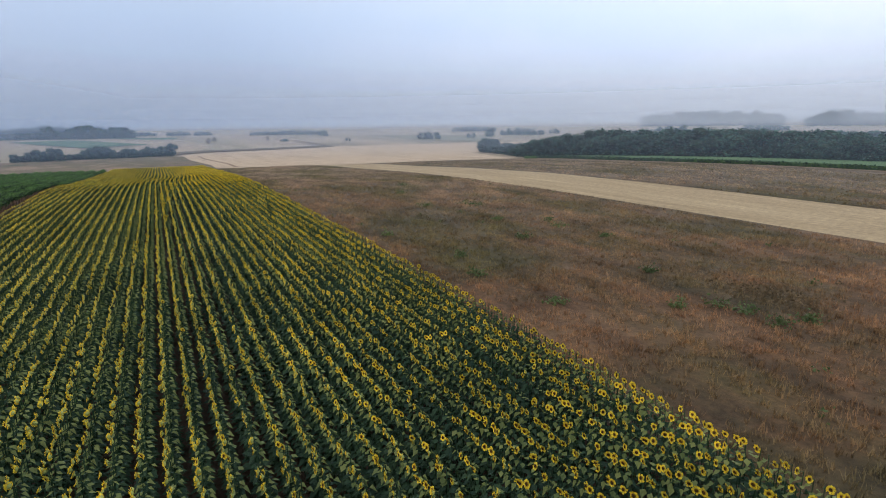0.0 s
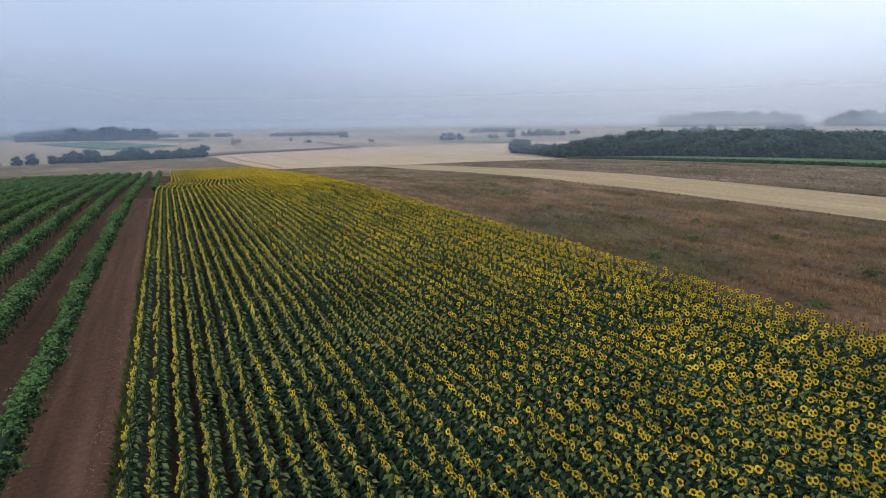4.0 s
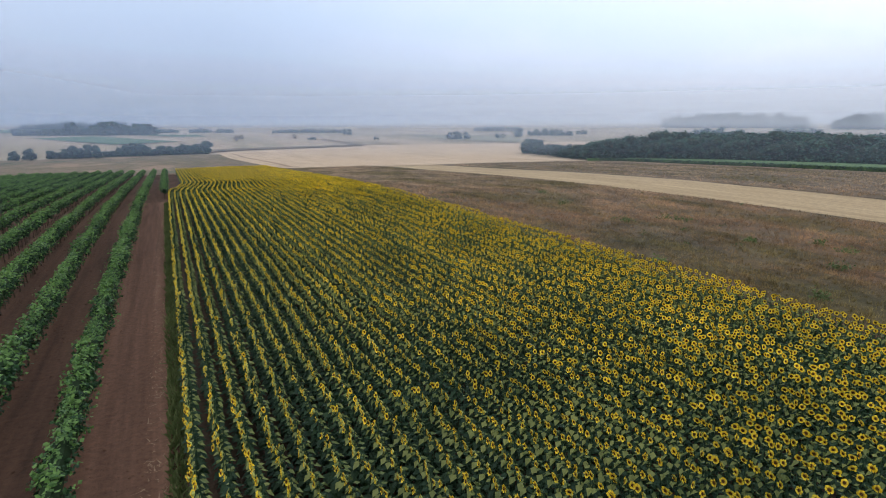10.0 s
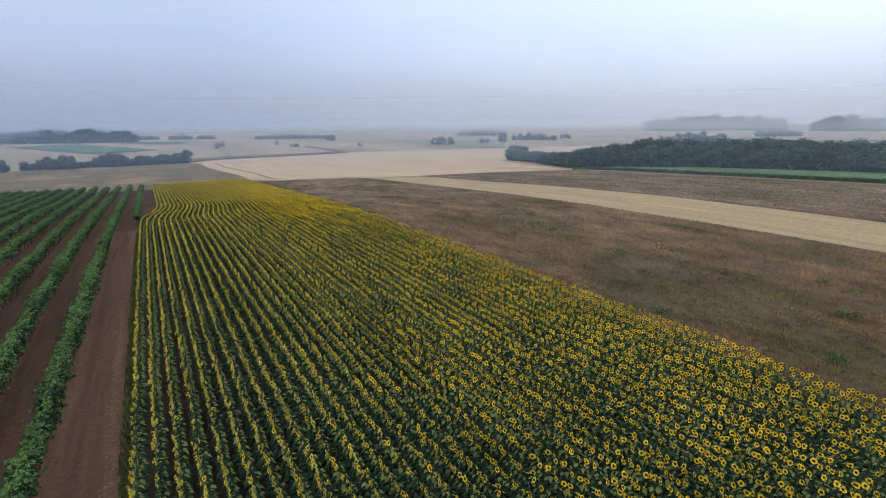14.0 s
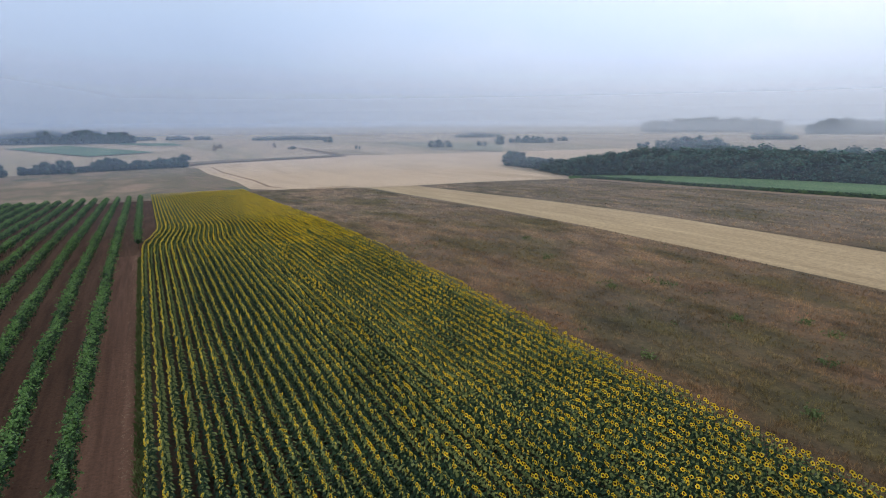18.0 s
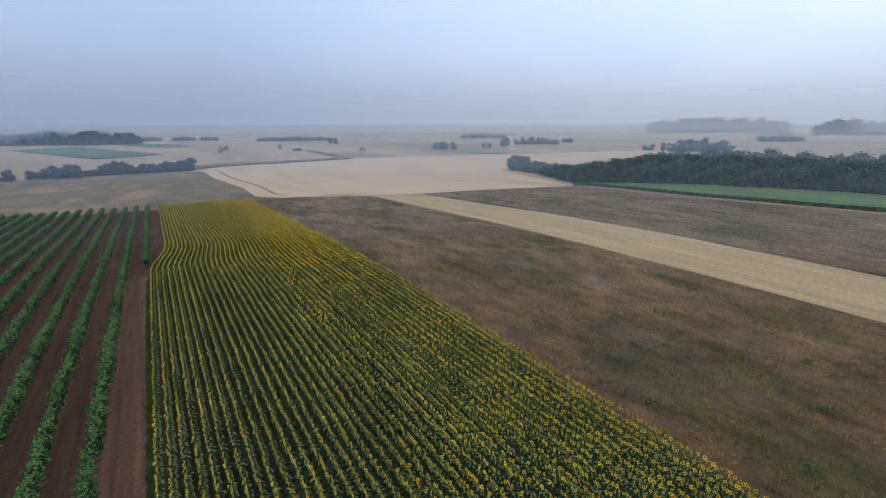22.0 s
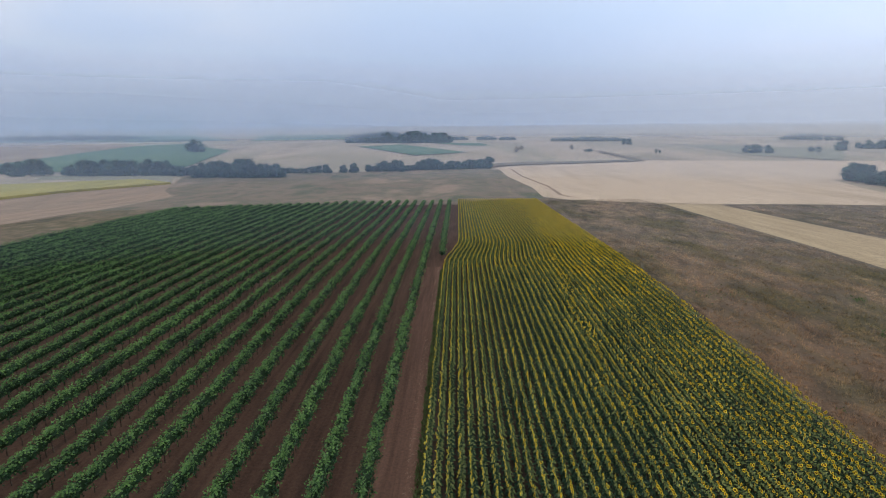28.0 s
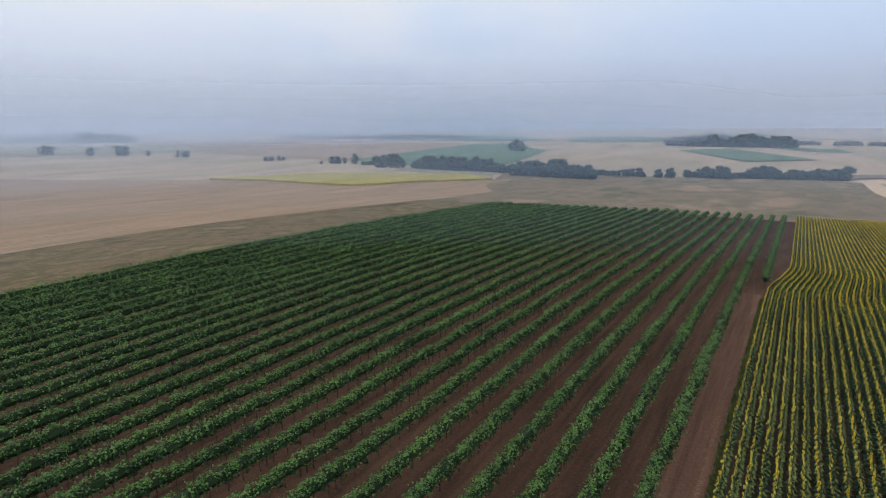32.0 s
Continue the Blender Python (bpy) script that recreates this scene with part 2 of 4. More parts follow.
M_DARKSOIL = field_material("shaded_soil", [(0.3, (0.06, 0.042, 0.03)), (0.7, (0.10, 0.065, 0.045))], GRAIN, (1, 0.3, 1), 1.0, 5.0)
M_GREEN = field_material("green_crop", [(0.3, (0.06, 0.125, 0.038)), (0.7, (0.11, 0.18, 0.06))], GRAIN, (1, 0.2, 1), 0.1, 1.5, 35, stripe=(0.35, 0.5))
M_DARKGREEN = field_material("dark_green_crop", [(0.3, (0.06, 0.12, 0.06)), (0.7, (0.10, 0.16, 0.08))], GRAIN, (1, 0.2, 1), 0.05, 0.8, 60)
M_OLIVE = field_material("olive_field", [(0.3, (0.20, 0.19, 0.12)), (0.7, (0.28, 0.24, 0.16))], GRAIN, (1, 0.2, 1), 0.03, 0.8, 60)
M_YELLOW = field_material("yellow_flowering_crop", [(0.3, (0.27, 0.225, 0.045)), (0.7, (0.38, 0.305, 0.065))], GRAIN, (1, 0.2, 1), 0.1, 1.5, 60)
# Side leaves dark, top leaves bright: light from above put into the colours.
M_VINE = leaf_material("shaded_vine_leaf", (0.007, 0.026, 0.013), (0.034, 0.092, 0.030), 0.5, 0.2)
M_VINETOP = leaf_material("lit_vine_leaf", (0.055, 0.128, 0.042), (0.165, 0.290, 0.078), 0.5, 0.25)
# Dark core colour stands in for the shade inside the vine foliage.
M_VINECORE = leaf_material("vine_core_shade", (0.015, 0.035, 0.012), (0.02, 0.045, 0.015), 0.8, 0.1)
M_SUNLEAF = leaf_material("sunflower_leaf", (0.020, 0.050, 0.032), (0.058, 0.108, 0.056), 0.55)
# Paler copy for upper leaves: light from above put into their colour.
M_SUNTOP = leaf_material("sunflower_lit_leaf", (0.128, 0.172, 0.062), (0.255, 0.285, 0.102), 0.55)
M_PETAL = leaf_material("sunflower_petal", (0.74, 0.48, 0.015), (0.93, 0.71, 0.06), 0.6, 0.25)
M_DISC = leaf_material("sunflower_disc", (0.030, 0.018, 0.006), (0.075, 0.038, 0.010), 0.8, 0.0)
M_FLORET = leaf_material("sunflower_floret", (0.36, 0.17, 0.01), (0.55, 0.30, 0.02), 0.8, 0.0)
M_SEPAL = leaf_material("sunflower_back", (0.28, 0.31, 0.08), (0.44, 0.45, 0.13), 0.6, 0.1)
M_TREE = leaf_material("tree_leaf", (0.018, 0.052, 0.040), (0.062, 0.128, 0.086), 0.9, 0.2, 0.8)
# Near-black green: the shade deep in a crown, given as colour.
M_TREECORE = leaf_material("tree_core_shade", (0.012, 0.022, 0.012), (0.02, 0.035, 0.018), 0.9, 0.0)
M_WEED = leaf_material("weed_leaf", (0.085, 0.125, 0.048), (0.155, 0.195, 0.078), 0.6)
M_EDGE = leaf_material("edge_weed_leaf", (0.10, 0.14, 0.05), (0.19, 0.22, 0.085), 0.6, 0.4)
M_SEEDY = leaf_material("dry_seeding_weed", (0.11, 0.08, 0.05), (0.20, 0.14, 0.085), 0.85, 0.2)
M_BARK, _n, _l, _b = base_material("bark", 0.95)
_g = _n.new("ShaderNodeNewGeometry")
_l.new(ramp_node(_n, _l, noise_node(_n, _l, _g.outputs["Position"], 9, 5), [(0.3, (0.05, 0.036, 0.026)), (0.7, (0.13, 0.095, 0.07))]), _b.inputs["Base Color"])

# ---- lie of the land ----
KS = np.array([0, 20, 45, 71, 107, 140, 180, 276, 375, 470, 620, 1000, 3000, 6000.0])
KZ = np.array([0, -0.25, -1.1, -2.3, -3.8, -5.5, -6.8, -7.9, -5.8, -4.4, -3.6, -3.0, -6.0, -10.0])


def height(x, y):
    a, b, c = np.maximum(0, np.asarray(y) - 60.0), np.maximum(0, -62.0 - np.asarray(x)), np.maximum(0, np.asarray(x) - 75.0)
    return np.interp(np.sqrt(a * a + b * b + c * c), KS, KZ)


def mesh_object(name, verts, faces, mats, parent=None, slots=None):
    me = bpy.data.meshes.new(name)
    me.from_pydata(verts, [], faces)
    for m in mats:
        me.materials.append(m)
    if slots is not None:
        me.polygons.foreach_set("material_index", np.asarray(slots, dtype=np.int32))
    me.update()
    ob = new(name, me)
    ob.parent = parent
    return ob


def thing(name, label, category, group="", kind="", at=(0, 0, 0)):
    ob = new(name)
    ob.location = at
    return tagged(ob, label, category, group, kind)


def lines_out(lo, hi, step, far):
    a = list(np.arange(lo, hi + 0.1, step))
    d = step
    while a[-1] < far:
        d *= 1.35
        a.append(min(a[-1] + d, far))
    d = step
    while a[0] > -far:
        d *= 1.35
        a.insert(0, max(a[0] - d, -far))
    return np.array(a)


gx, gy = lines_out(-700, 700, 10, 3400), lines_out(-100, 760, 10, 3400)
GX, GY = np.meshgrid(gx, gy)
gverts = np.stack([GX.ravel(), GY.ravel(), height(GX.ravel(), GY.ravel()) - 0.02], 1)
nx = len(gx)
gfaces = [(j * nx + i, j * nx + i + 1, (j + 1) * nx + i + 1, (j + 1) * nx + i) for j in range(len(gy) - 1) for i in range(nx - 1)]
ground = mesh_object("ground", gverts.tolist(), gfaces, [M_STRAW])
tagged(ground, "pale straw-coloured stubble plain reaching the misty horizon", "ground", kind="structure")


def field(name, label, pts, mat, up=0.2, step=10, skirt=False):
    """A field draped over the land: its outline, cut along the ground's own grid. skirt: standing crop with sides."""
    bm = bmesh.new()
    bm.faces.new([bm.verts.new((x, y, 0)) for x, y in pts])
    xs, ys = [p[0] for p in pts], [p[1] for p in pts]
    for lo, hi, axis in ((min(xs), max(xs), 0), (min(ys), max(ys), 1)):
        c = math.ceil(lo / step) * step
        while c < hi:
            co, no = (Vector((c, 0, 0)), Vector((1, 0, 0))) if axis == 0 else (Vector((0, c, 0)), Vector((0, 1, 0)))
            bmesh.ops.bisect_plane(bm, geom=bm.verts[:] + bm.edges[:] + bm.faces[:], dist=1e-4, plane_co=co, plane_no=no)
            c += step
    bm.normal_update()
    if bm.faces[:][0].normal.z < 0:
        bmesh.ops.reverse_faces(bm, faces=bm.faces[:])
    for v in bm.verts:
        v.co.z = float(height(v.co.x, v.co.y)) + up
    if skirt:
        rim = [e for e in bm.edges if e.is_boundary]
        made = bmesh.ops.extrude_edge_only(bm, edges=rim)["geom"]
        for v in made:
            if isinstance(v, bmesh.types.BMVert):
                v.co.z -= up + 0.1
    me = bpy.data.meshes.new(name)
    bm.to_mesh(me)
    bm.free()
    me.materials.append(mat)
    return tagged(new(name, me), label, "field", kind="structure")


def left_edge(y):
    return -67.4 + (y - 44) * 0.054


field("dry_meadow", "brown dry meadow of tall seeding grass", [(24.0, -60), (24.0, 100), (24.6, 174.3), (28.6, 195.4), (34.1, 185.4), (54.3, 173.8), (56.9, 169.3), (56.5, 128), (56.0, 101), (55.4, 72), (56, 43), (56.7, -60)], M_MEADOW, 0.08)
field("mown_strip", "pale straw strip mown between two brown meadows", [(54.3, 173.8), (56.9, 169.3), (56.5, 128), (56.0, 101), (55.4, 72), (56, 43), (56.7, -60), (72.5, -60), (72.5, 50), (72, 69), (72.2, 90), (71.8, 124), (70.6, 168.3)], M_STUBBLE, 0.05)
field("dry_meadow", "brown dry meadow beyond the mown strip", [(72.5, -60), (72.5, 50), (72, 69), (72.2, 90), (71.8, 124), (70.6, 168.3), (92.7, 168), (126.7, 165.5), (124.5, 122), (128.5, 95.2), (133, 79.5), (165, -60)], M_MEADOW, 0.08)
field("wheat_field", "ripe pale golden wheat field", [(21.6, 350.5), (24.8, 328), (25.1, 284), (30.1, 235), (28.6, 195.4), (34.1, 185.4), (54.3, 173.8), (70.6, 168.3), (92.7, 168), (126.7, 165.5), (141.5, 203.3), (159, 259), (215, 278), (365, 278), (340, 340), (113.6, 381), (72.5, 372), (39.2, 366.4)], M_WHEAT, 0.14)
field("wheel_track", "faint darker wheel track curving through the wheat", [(36.5, 193), (34.6, 202), (36.0, 238), (31.2, 286), (31.0, 330), (32.2, 330), (32.5, 286), (37.3, 238), (36.0, 202), (37.8, 193)], M_TAN, 0.2)
field("fallow_field", "grey-green fallow grass behind the vineyard", [(-40, 170), (-30.7, 171.2), (-2.9, 173.2), (1.9, 172), (25.3, 174.3), (28.6, 195.4), (30.1, 235), (25.1, 284), (24.8, 328), (3, 338), (-47, 320), (-55, 240)], M_FALLOW, 0.12)
field("fallow_field", "pinkish brown fallow ground before the hedgerow", [(-40, 170), (-61, 164), (-92, 161), (-94, 205), (-110, 230), (-137, 302), (-90, 312), (-47, 320), (-55, 240)], M_FALLOW, 0.12)
field("verge", "rough grassy verge along the vineyard", [(left_edge(-60), -60), (left_edge(46.7), 46.7), (left_edge(100), 100), (-61, 164), (-92.3, 161.3), (-99.1, 94.9), (-100.3, 55.5), (-103, -60)], M_VERGE, 0.1)
field("stubble_field", "wide tan stubble field beside the vineyard", [(-103, -60), (-100.3, 55.5), (-99.1, 94.9), (-92.3, 161.3), (-94.2, 205.4), (-110, 230), (-137, 302), (-120.9, 256.2), (-147, 224.4), (-155.3, 197.8), (-212.2, 200), (-244.3, 192.2), (-420, 110), (-420, -60)], M_TAN, 0.12)
field("field_bank", "dark weedy bank between verge and stubble", [(-103, -60), (-100.3, 55.5), (-99.1, 94.9), (-92.3, 161.3), (-93.6, 161.4), (-100.4, 95), (-101.6, 55.5), (-104.3, -60)], M_VERGE, 0.14)
field("yellow_field", "yellow flowering crop with a dark lower edge", [(-244.3, 192.2), (-212.2, 200), (-155.3, 197.8), (-147, 224.4), (-120.9, 256.2), (-144, 275), (-222.3, 243.3)], M_YELLOW, 1.0, skirt=True)
field("green_field", "dark green crop beyond the hedgerow", [(-276, 330), (-281.5, 347), (-296, 436), (-327, 593), (-301, 636), (-191, 496), (-166, 380), (-154, 322), (-200, 318)], M_DARKGREEN, 0.5)
field("green_field", "green crop in front of the far wood", [(-92, 548.7), (-56.2, 587), (9.3, 459), (-29.3, 430)], M_DARKGREEN, 0.5)
field("green_field", "thin green crop strip on the plain", [(-29.2, 630), (27, 603.4), (32.8, 543.3), (7.3, 555.3)], M_DARKGREEN, 0.5)
field("green_field", "far green field fading into mist", [(-858, 1067), (-505, 1070), (-281, 743), (-575, 720)], M_DARKGREEN, 0.6, 40)
field("green_field", "far green field fading into mist", [(-335, 1008), (-190, 1006), (-144, 757), (-257, 718)], M_DARKGREEN, 0.6, 40)
field("tan_field", "far tan stubble field in the mist", [(-900, 500), (-729, 695), (-359, 638), (-327, 593), (-296, 436), (-281.5, 347), (-276, 330), (-360, 330), (-480, 330)], M_TAN, 0.3, 20)
field("olive_field", "rough olive grass behind the yellow crop", [(-211, 302), (-195, 311), (-150, 315), (-121, 257), (-144, 275.5), (-201, 284)], M_OLIVE, 0.3)
field("weedy_stubble", "pale weedy stubble behind the yellow crop", [(-285, 296), (-211, 302), (-201, 284), (-146, 276), (-222.3, 243.8), (-244.3, 192.8), (-262, 240)], M_STRAW, 0.2)
field("olive_field", "far olive field in the mist", [(-794, 301), (-710, 415), (-493, 437), (-479, 317), (-536, 210)], M_OLIVE, 0.4, 20)
field("olive_field", "olive-grey field on the plain", [(199.7, 556), (295.8, 457.5), (231, 361), (199.7, 407.4)], M_OLIVE, 0.4)
field("ditch_grass", "grey-green grassy ditch between wheat fields", [(22.2, 360), (39.6, 369.6), (72.5, 373), (113.6, 381.5), (108.7, 462.5), (113, 461.7), (119, 374), (71, 361), (40, 355), (22, 342.5)], M_FALLOW, 0.7)
field("green_crop", "low green crop in front of the wood", [(132, 165.5), (130, 122), (134, 95.2), (139, 79.5), (171, -60), (270, -60), (200, 65), (182.4, 103), (168.7, 138.5), (151.6, 158), (128, 168)], M_GREEN, 1.0, skirt=True)
field("field_margin", "pale dry grass margin beside the green crop", [(126.7, 165.5), (124.5, 122), (128.5, 95.2), (133, 79.5), (165, -60), (172, -60), (140, 79.5), (135, 95.2), (131, 122), (133, 165.5)], M_TAN, 0.16)
field("vineyard_soil", "bare red-brown soil between the vine rows", [(left_edge(-60), -60), (left_edge(46.7), 46.7), (left_edge(100), 100), (-61, 164), (-30.7, 171.2), (-2.9, 173.2), (1.6, 172.3), (1.7, 105), (-0.2, 90), (-0.3, -60)], M_SOIL, 0.03)
field("farm_track", "bare trodden earth track beside the vines", [(-2.8, -60), (-2.8, 92), (-0.4, 92), (-0.45, -60)], M_TRACK, 0.05)
field("sunflower_soil", "dark soil under the sunflowers", [(-0.3, -60), (-0.2, 90), (1.7, 105), (1.6, 172.3), (24.6, 174.3), (24.0, 100), (24.0, -60)], M_DARKSOIL, 0.03)

# ---- mist ----
def mist(radius, strength, top):
    m = bpy.data.materials.new("mist")
    m.use_nodes = True
    n, l = m.node_tree.nodes, m.node_tree.links
    n.clear()
    out, tr, df, tl, add, mx = (n.new(k) for k in ("ShaderNodeOutputMaterial", "ShaderNodeBsdfTransparent", "ShaderNodeBsdfDiffuse", "ShaderNodeBsdfTranslucent", "ShaderNodeMixShader", "ShaderNodeMixShader"))
    geo, sep, rng = n.new("ShaderNodeNewGeometry"), n.new("ShaderNodeSeparateXYZ"), n.new("ShaderNodeMapRange")
    l.new(geo.outputs["Position"], sep.inputs[0])
    l.new(sep.outputs["Z"], rng.inputs[0])
    # Lighter tint eastward: the brighter scattered light is put into the mist's colour.
    east = n.new("ShaderNodeMapRange")
    east.inputs["From Min"].default_value, east.inputs["From Max"].default_value = 0.1 * radius * METRE, 0.75 * radius * METRE
    l.new(sep.outputs["X"], east.inputs[0])
    tint = mix_node(n, l, east.outputs[0], (0.60, 0.75, 1.0) if radius < 500 else (0.68, 0.79, 0.985), (0.66, 0.79, 1.0) if radius < 500 else (0.88, 0.925, 1.0))
    l.new(tint, df.inputs["Color"])
    l.new(tint, tl.inputs["Color"])
    rng.clamp = False
    rng.inputs["From Min"].default_value, rng.inputs["From Max"].default_value = 8.0 * METRE, (8.0 + (top - 8.0) * (0.34 if radius < 300 else 0.46)) * METRE
    fade, full = n.new("ShaderNodeMath"), n.new("ShaderNodeMath")
    fade.operation, full.operation = "POWER", "MULTIPLY"
    fade.inputs[0].default_value, full.inputs[1].default_value, full.use_clamp = 0.5, strength, True
    l.new(rng.outputs[0], fade.inputs[1])
    l.new(fade.outputs[0], full.inputs[0])
    l.new(df.outputs[0], add.inputs[1])
    l.new(tl.outputs[0], add.inputs[2])
    add.inputs[0].default_value = 0.5
    low = n.new("ShaderNodeMapRange")
    low.interpolation_type = "SMOOTHSTEP"
    foot = float(height(0, 20 + radius))
    low.inputs["From Min"].default_value, low.inputs["From Max"].default_value = (foot - 1) * METRE, (foot + 11) * METRE
    l.new(sep.outputs["Z"], low.inputs[0])
    both = n.new("ShaderNodeMath")
    both.operation = "MULTIPLY"
    west, thick = n.new("ShaderNodeMapRange"), n.new("ShaderNodeMath")
    west.inputs["From Min"].default_value, west.inputs["From Max"].default_value = -520 * METRE, -60 * METRE
    west.inputs["To Min"].default_value, west.inputs["To Max"].default_value = 1.65, 1.0
    l.new(sep.outputs["X"], west.inputs[0])
    thick.operation, thick.use_clamp = "MULTIPLY", True
    l.new(full.outputs[0], thick.inputs[0])
    l.new(west.outputs[0], thick.inputs[1])
    l.new(thick.outputs[0], both.inputs[0])
    l.new(low.outputs[0], both.inputs[1])
    l.new(both.outputs[0], mx.inputs[0])
    l.new(tr.outputs[0], mx.inputs[1])
    l.new(add.outputs[0], mx.inputs[2])
    l.new(mx.outputs[0], out.inputs["Surface"])
    vs, fs = [], []
    for i in range(49):
        a = radians(-20 + 220 * i / 48)
        x, y = 1.5 + radius * math.cos(a), 20 + radius * math.sin(a)
        z = float(height(x, y))
        vs += [(x, y, z - 1.5), (x, y, max(top, radius * 0.45 + 20))]
    for i in range(48):
        fs.append((2 * i, 2 * i + 2, 2 * i + 3, 2 * i + 1))
    ob = mesh_object("mist_bank", vs, fs, [m])
    tagged(ob, "thin grey-blue morning mist over the plain", "mist", kind="stuff")


for R, S, T in ((85, 0.04, 22), (155, 0.065, 26), (250, 0.13, 32), (400, 0.17, 40), (620, 0.35, 54), (1000, 0.42, 105), (2300, 0.55, 230)):
    mist(R, S, T)


# ---- leaves ----
def quad_cloud(rng, centres, size, up=0.3, out=None, spread=0.35):
    """Bent leaf quads (two triangles each, folded on the midrib) at centres; they face out and up."""
    n = len(centres)
    d = rng.normal(size=(n, 3))
    d[:, 2] += up * 2
    if out is not None:
        d = d * 0.6 + out
    d /= np.linalg.norm(d, axis=1, keepdims=True)
    t = np.cross(d, rng.normal(size=(n, 3)))
    t /= np.linalg.norm(t, axis=1, keepdims=True)
    b = np.cross(d, t)
    s = size * rng.uniform(1 - spread, 1 + spread, (n, 1))
    v = np.empty((n, 4, 3))
    v[:, 0], v[:, 2] = centres - t * s * 0.6, centres + t * s * 0.6
    v[:, 1], v[:, 3] = centres + b * s * 0.45 - d * s * 0.15, centres - b * s * 0.45 - d * s * 0.15
    return v


def quads_to_mesh(v, start=0):
    n = len(v)
    idx = start + np.arange(n)[:, None] * 4
    f = np.concatenate([idx + [0, 1, 2], idx + [0, 2, 3]], 0)
    return v.reshape(-1, 3).tolist(), f.tolist()


def tube(pts, radii, sides=5):
    vs, fs = [], []
    for (x, y, z), r in zip(pts, radii):
        for k in range(sides):
            a = 2 * math.pi * k / sides
            vs.append((x + r * math.cos(a), y + r * math.sin(a), z))
    for i in range(len(pts) - 1):
        for k in range(sides):
            a, b = i * sides + k, i * sides + (k + 1) % sides
            fs.append((a, b, b + sides, a + sides))
    return vs, fs


class Build:
    def __init__(self):
        self.v, self.f, self.s = [], [], []

    def add(self, v, f, slot=0):
        o = len(self.v)
        self.v += list(v)
        self.f += [tuple(i + o for i in q) for q in f]
        self.s += [slot] * len(f)

    def mesh(self, name, mats):
        me = bpy.data.meshes.new(name)
        me.from_pydata(self.v, [], self.f)
        for m in mats:
            me.materials.append(m)
        me.polygons.foreach_set("material_index", np.array(self.s, dtype=np.int32))
        me.update()
        return me


def placed(name, me, parent, m):
    ob = new(name, me)
    ob.parent = parent
    ob.matrix_basis = m
    return ob


# ---- vineyard ----
SEG = 4.0


def vine_section(seed, shoots, leaves, size):
    """Four metres of trellised vine: leafy shoots round a dark core, hanging sides and upright tips."""
    rng = np.random.default_rng(seed)
    y0 = np.linspace(-SEG / 2, SEG / 2, shoots, endpoint=False) + rng.uniform(0, SEG / shoots, shoots)
    a0 = rng.permutation(np.linspace(-0.2 * math.pi, 1.2 * math.pi, shoots))
    swell = 0.92 + 0.16 * np.sin(y0 * 6.28 + seed) + rng.normal(0, 0.11, shoots)
    c0 = np.stack([0.33 * swell * np.cos(a0), y0, 0.96 + 0.40 * swell * np.sin(a0)], 1)
    own = np.repeat(np.arange(shoots), leaves)
    c = c0[own] + rng.normal(0, 1, (shoots * leaves, 3)) * [0.075, 0.12, 0.085]
    out = np.stack([np.cos(a0), 0 * a0, np.sin(a0) + 0.35], 1)[own] + rng.normal(0, 0.45, (shoots * leaves, 3))
    # Upper leaves take the bright material as the lit side of the row.
    lit_top = np.sin(a0)[own] + rng.normal(0, 0.25, shoots * leaves) > 0.55
    b = Build()
    b.add(*quads_to_mesh(quad_cloud(rng, c[~lit_top], size, out=out[~lit_top])))
    b.add(*quads_to_mesh(quad_cloud(rng, c[lit_top], size, out=out[lit_top])), 2)
    k = shoots * 2 // 3
    side = rng.choice([-1.0, 0.0, 1.0], k, p=[0.3, 0.4, 0.3])
    tips = np.stack([side * rng.uniform(0.34, 0.52, k) + rng.normal(0, 0.1, k), rng.uniform(-SEG / 2, SEG / 2, k), np.where(side == 0, rng.uniform(1.36, 1.6, k), rng.uniform(0.8, 1.3, k))], 1)
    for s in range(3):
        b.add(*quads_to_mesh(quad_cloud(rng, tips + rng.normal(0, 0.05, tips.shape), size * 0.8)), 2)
    # Solid core, coloured dark for the shade behind the leaves.
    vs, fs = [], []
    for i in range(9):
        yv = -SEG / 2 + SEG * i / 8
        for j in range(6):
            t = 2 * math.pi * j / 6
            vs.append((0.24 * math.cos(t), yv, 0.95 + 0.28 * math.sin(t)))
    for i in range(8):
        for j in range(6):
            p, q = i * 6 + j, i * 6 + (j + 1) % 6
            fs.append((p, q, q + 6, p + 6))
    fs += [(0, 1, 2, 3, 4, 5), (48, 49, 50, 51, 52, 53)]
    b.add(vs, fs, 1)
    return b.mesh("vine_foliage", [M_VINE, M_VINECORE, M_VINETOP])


VINE_NEAR = [vine_section(10 + i, 64, 15, 0.115) for i in range(6)]
VINE_FAR = [vine_section(30 + i, 52, 9, 0.125) for i in range(7)]
tv, tf = tube([(0, 0, 0), (0.02, 0.03, 0.3), (-0.02, 0, 0.62), (0.0, 0.05, 0.8)], [0.045, 0.032, 0.03, 0.02], 3)
tb = Build()
tb.add(tv, tf)
TRUNK = tb.mesh("trunk", [M_BARK])
pv, pf = tube([(0, 0, -0.05), (0, 0, 1.32), (0, 0, 1.34)], [0.04, 0.038, 0.02], 6)
pb = Build()
pb.add(pv, pf)
pb.add([(0.02 * math.cos(k * 1.0472), 0.02 * math.sin(k * 1.0472), 1.34) for k in range(6)], [(0, 1, 2, 3, 4, 5)])
POST = pb.mesh("post", [M_BARK])
rng = random.Random(4)
VS, V1 = 2.3, -2.8


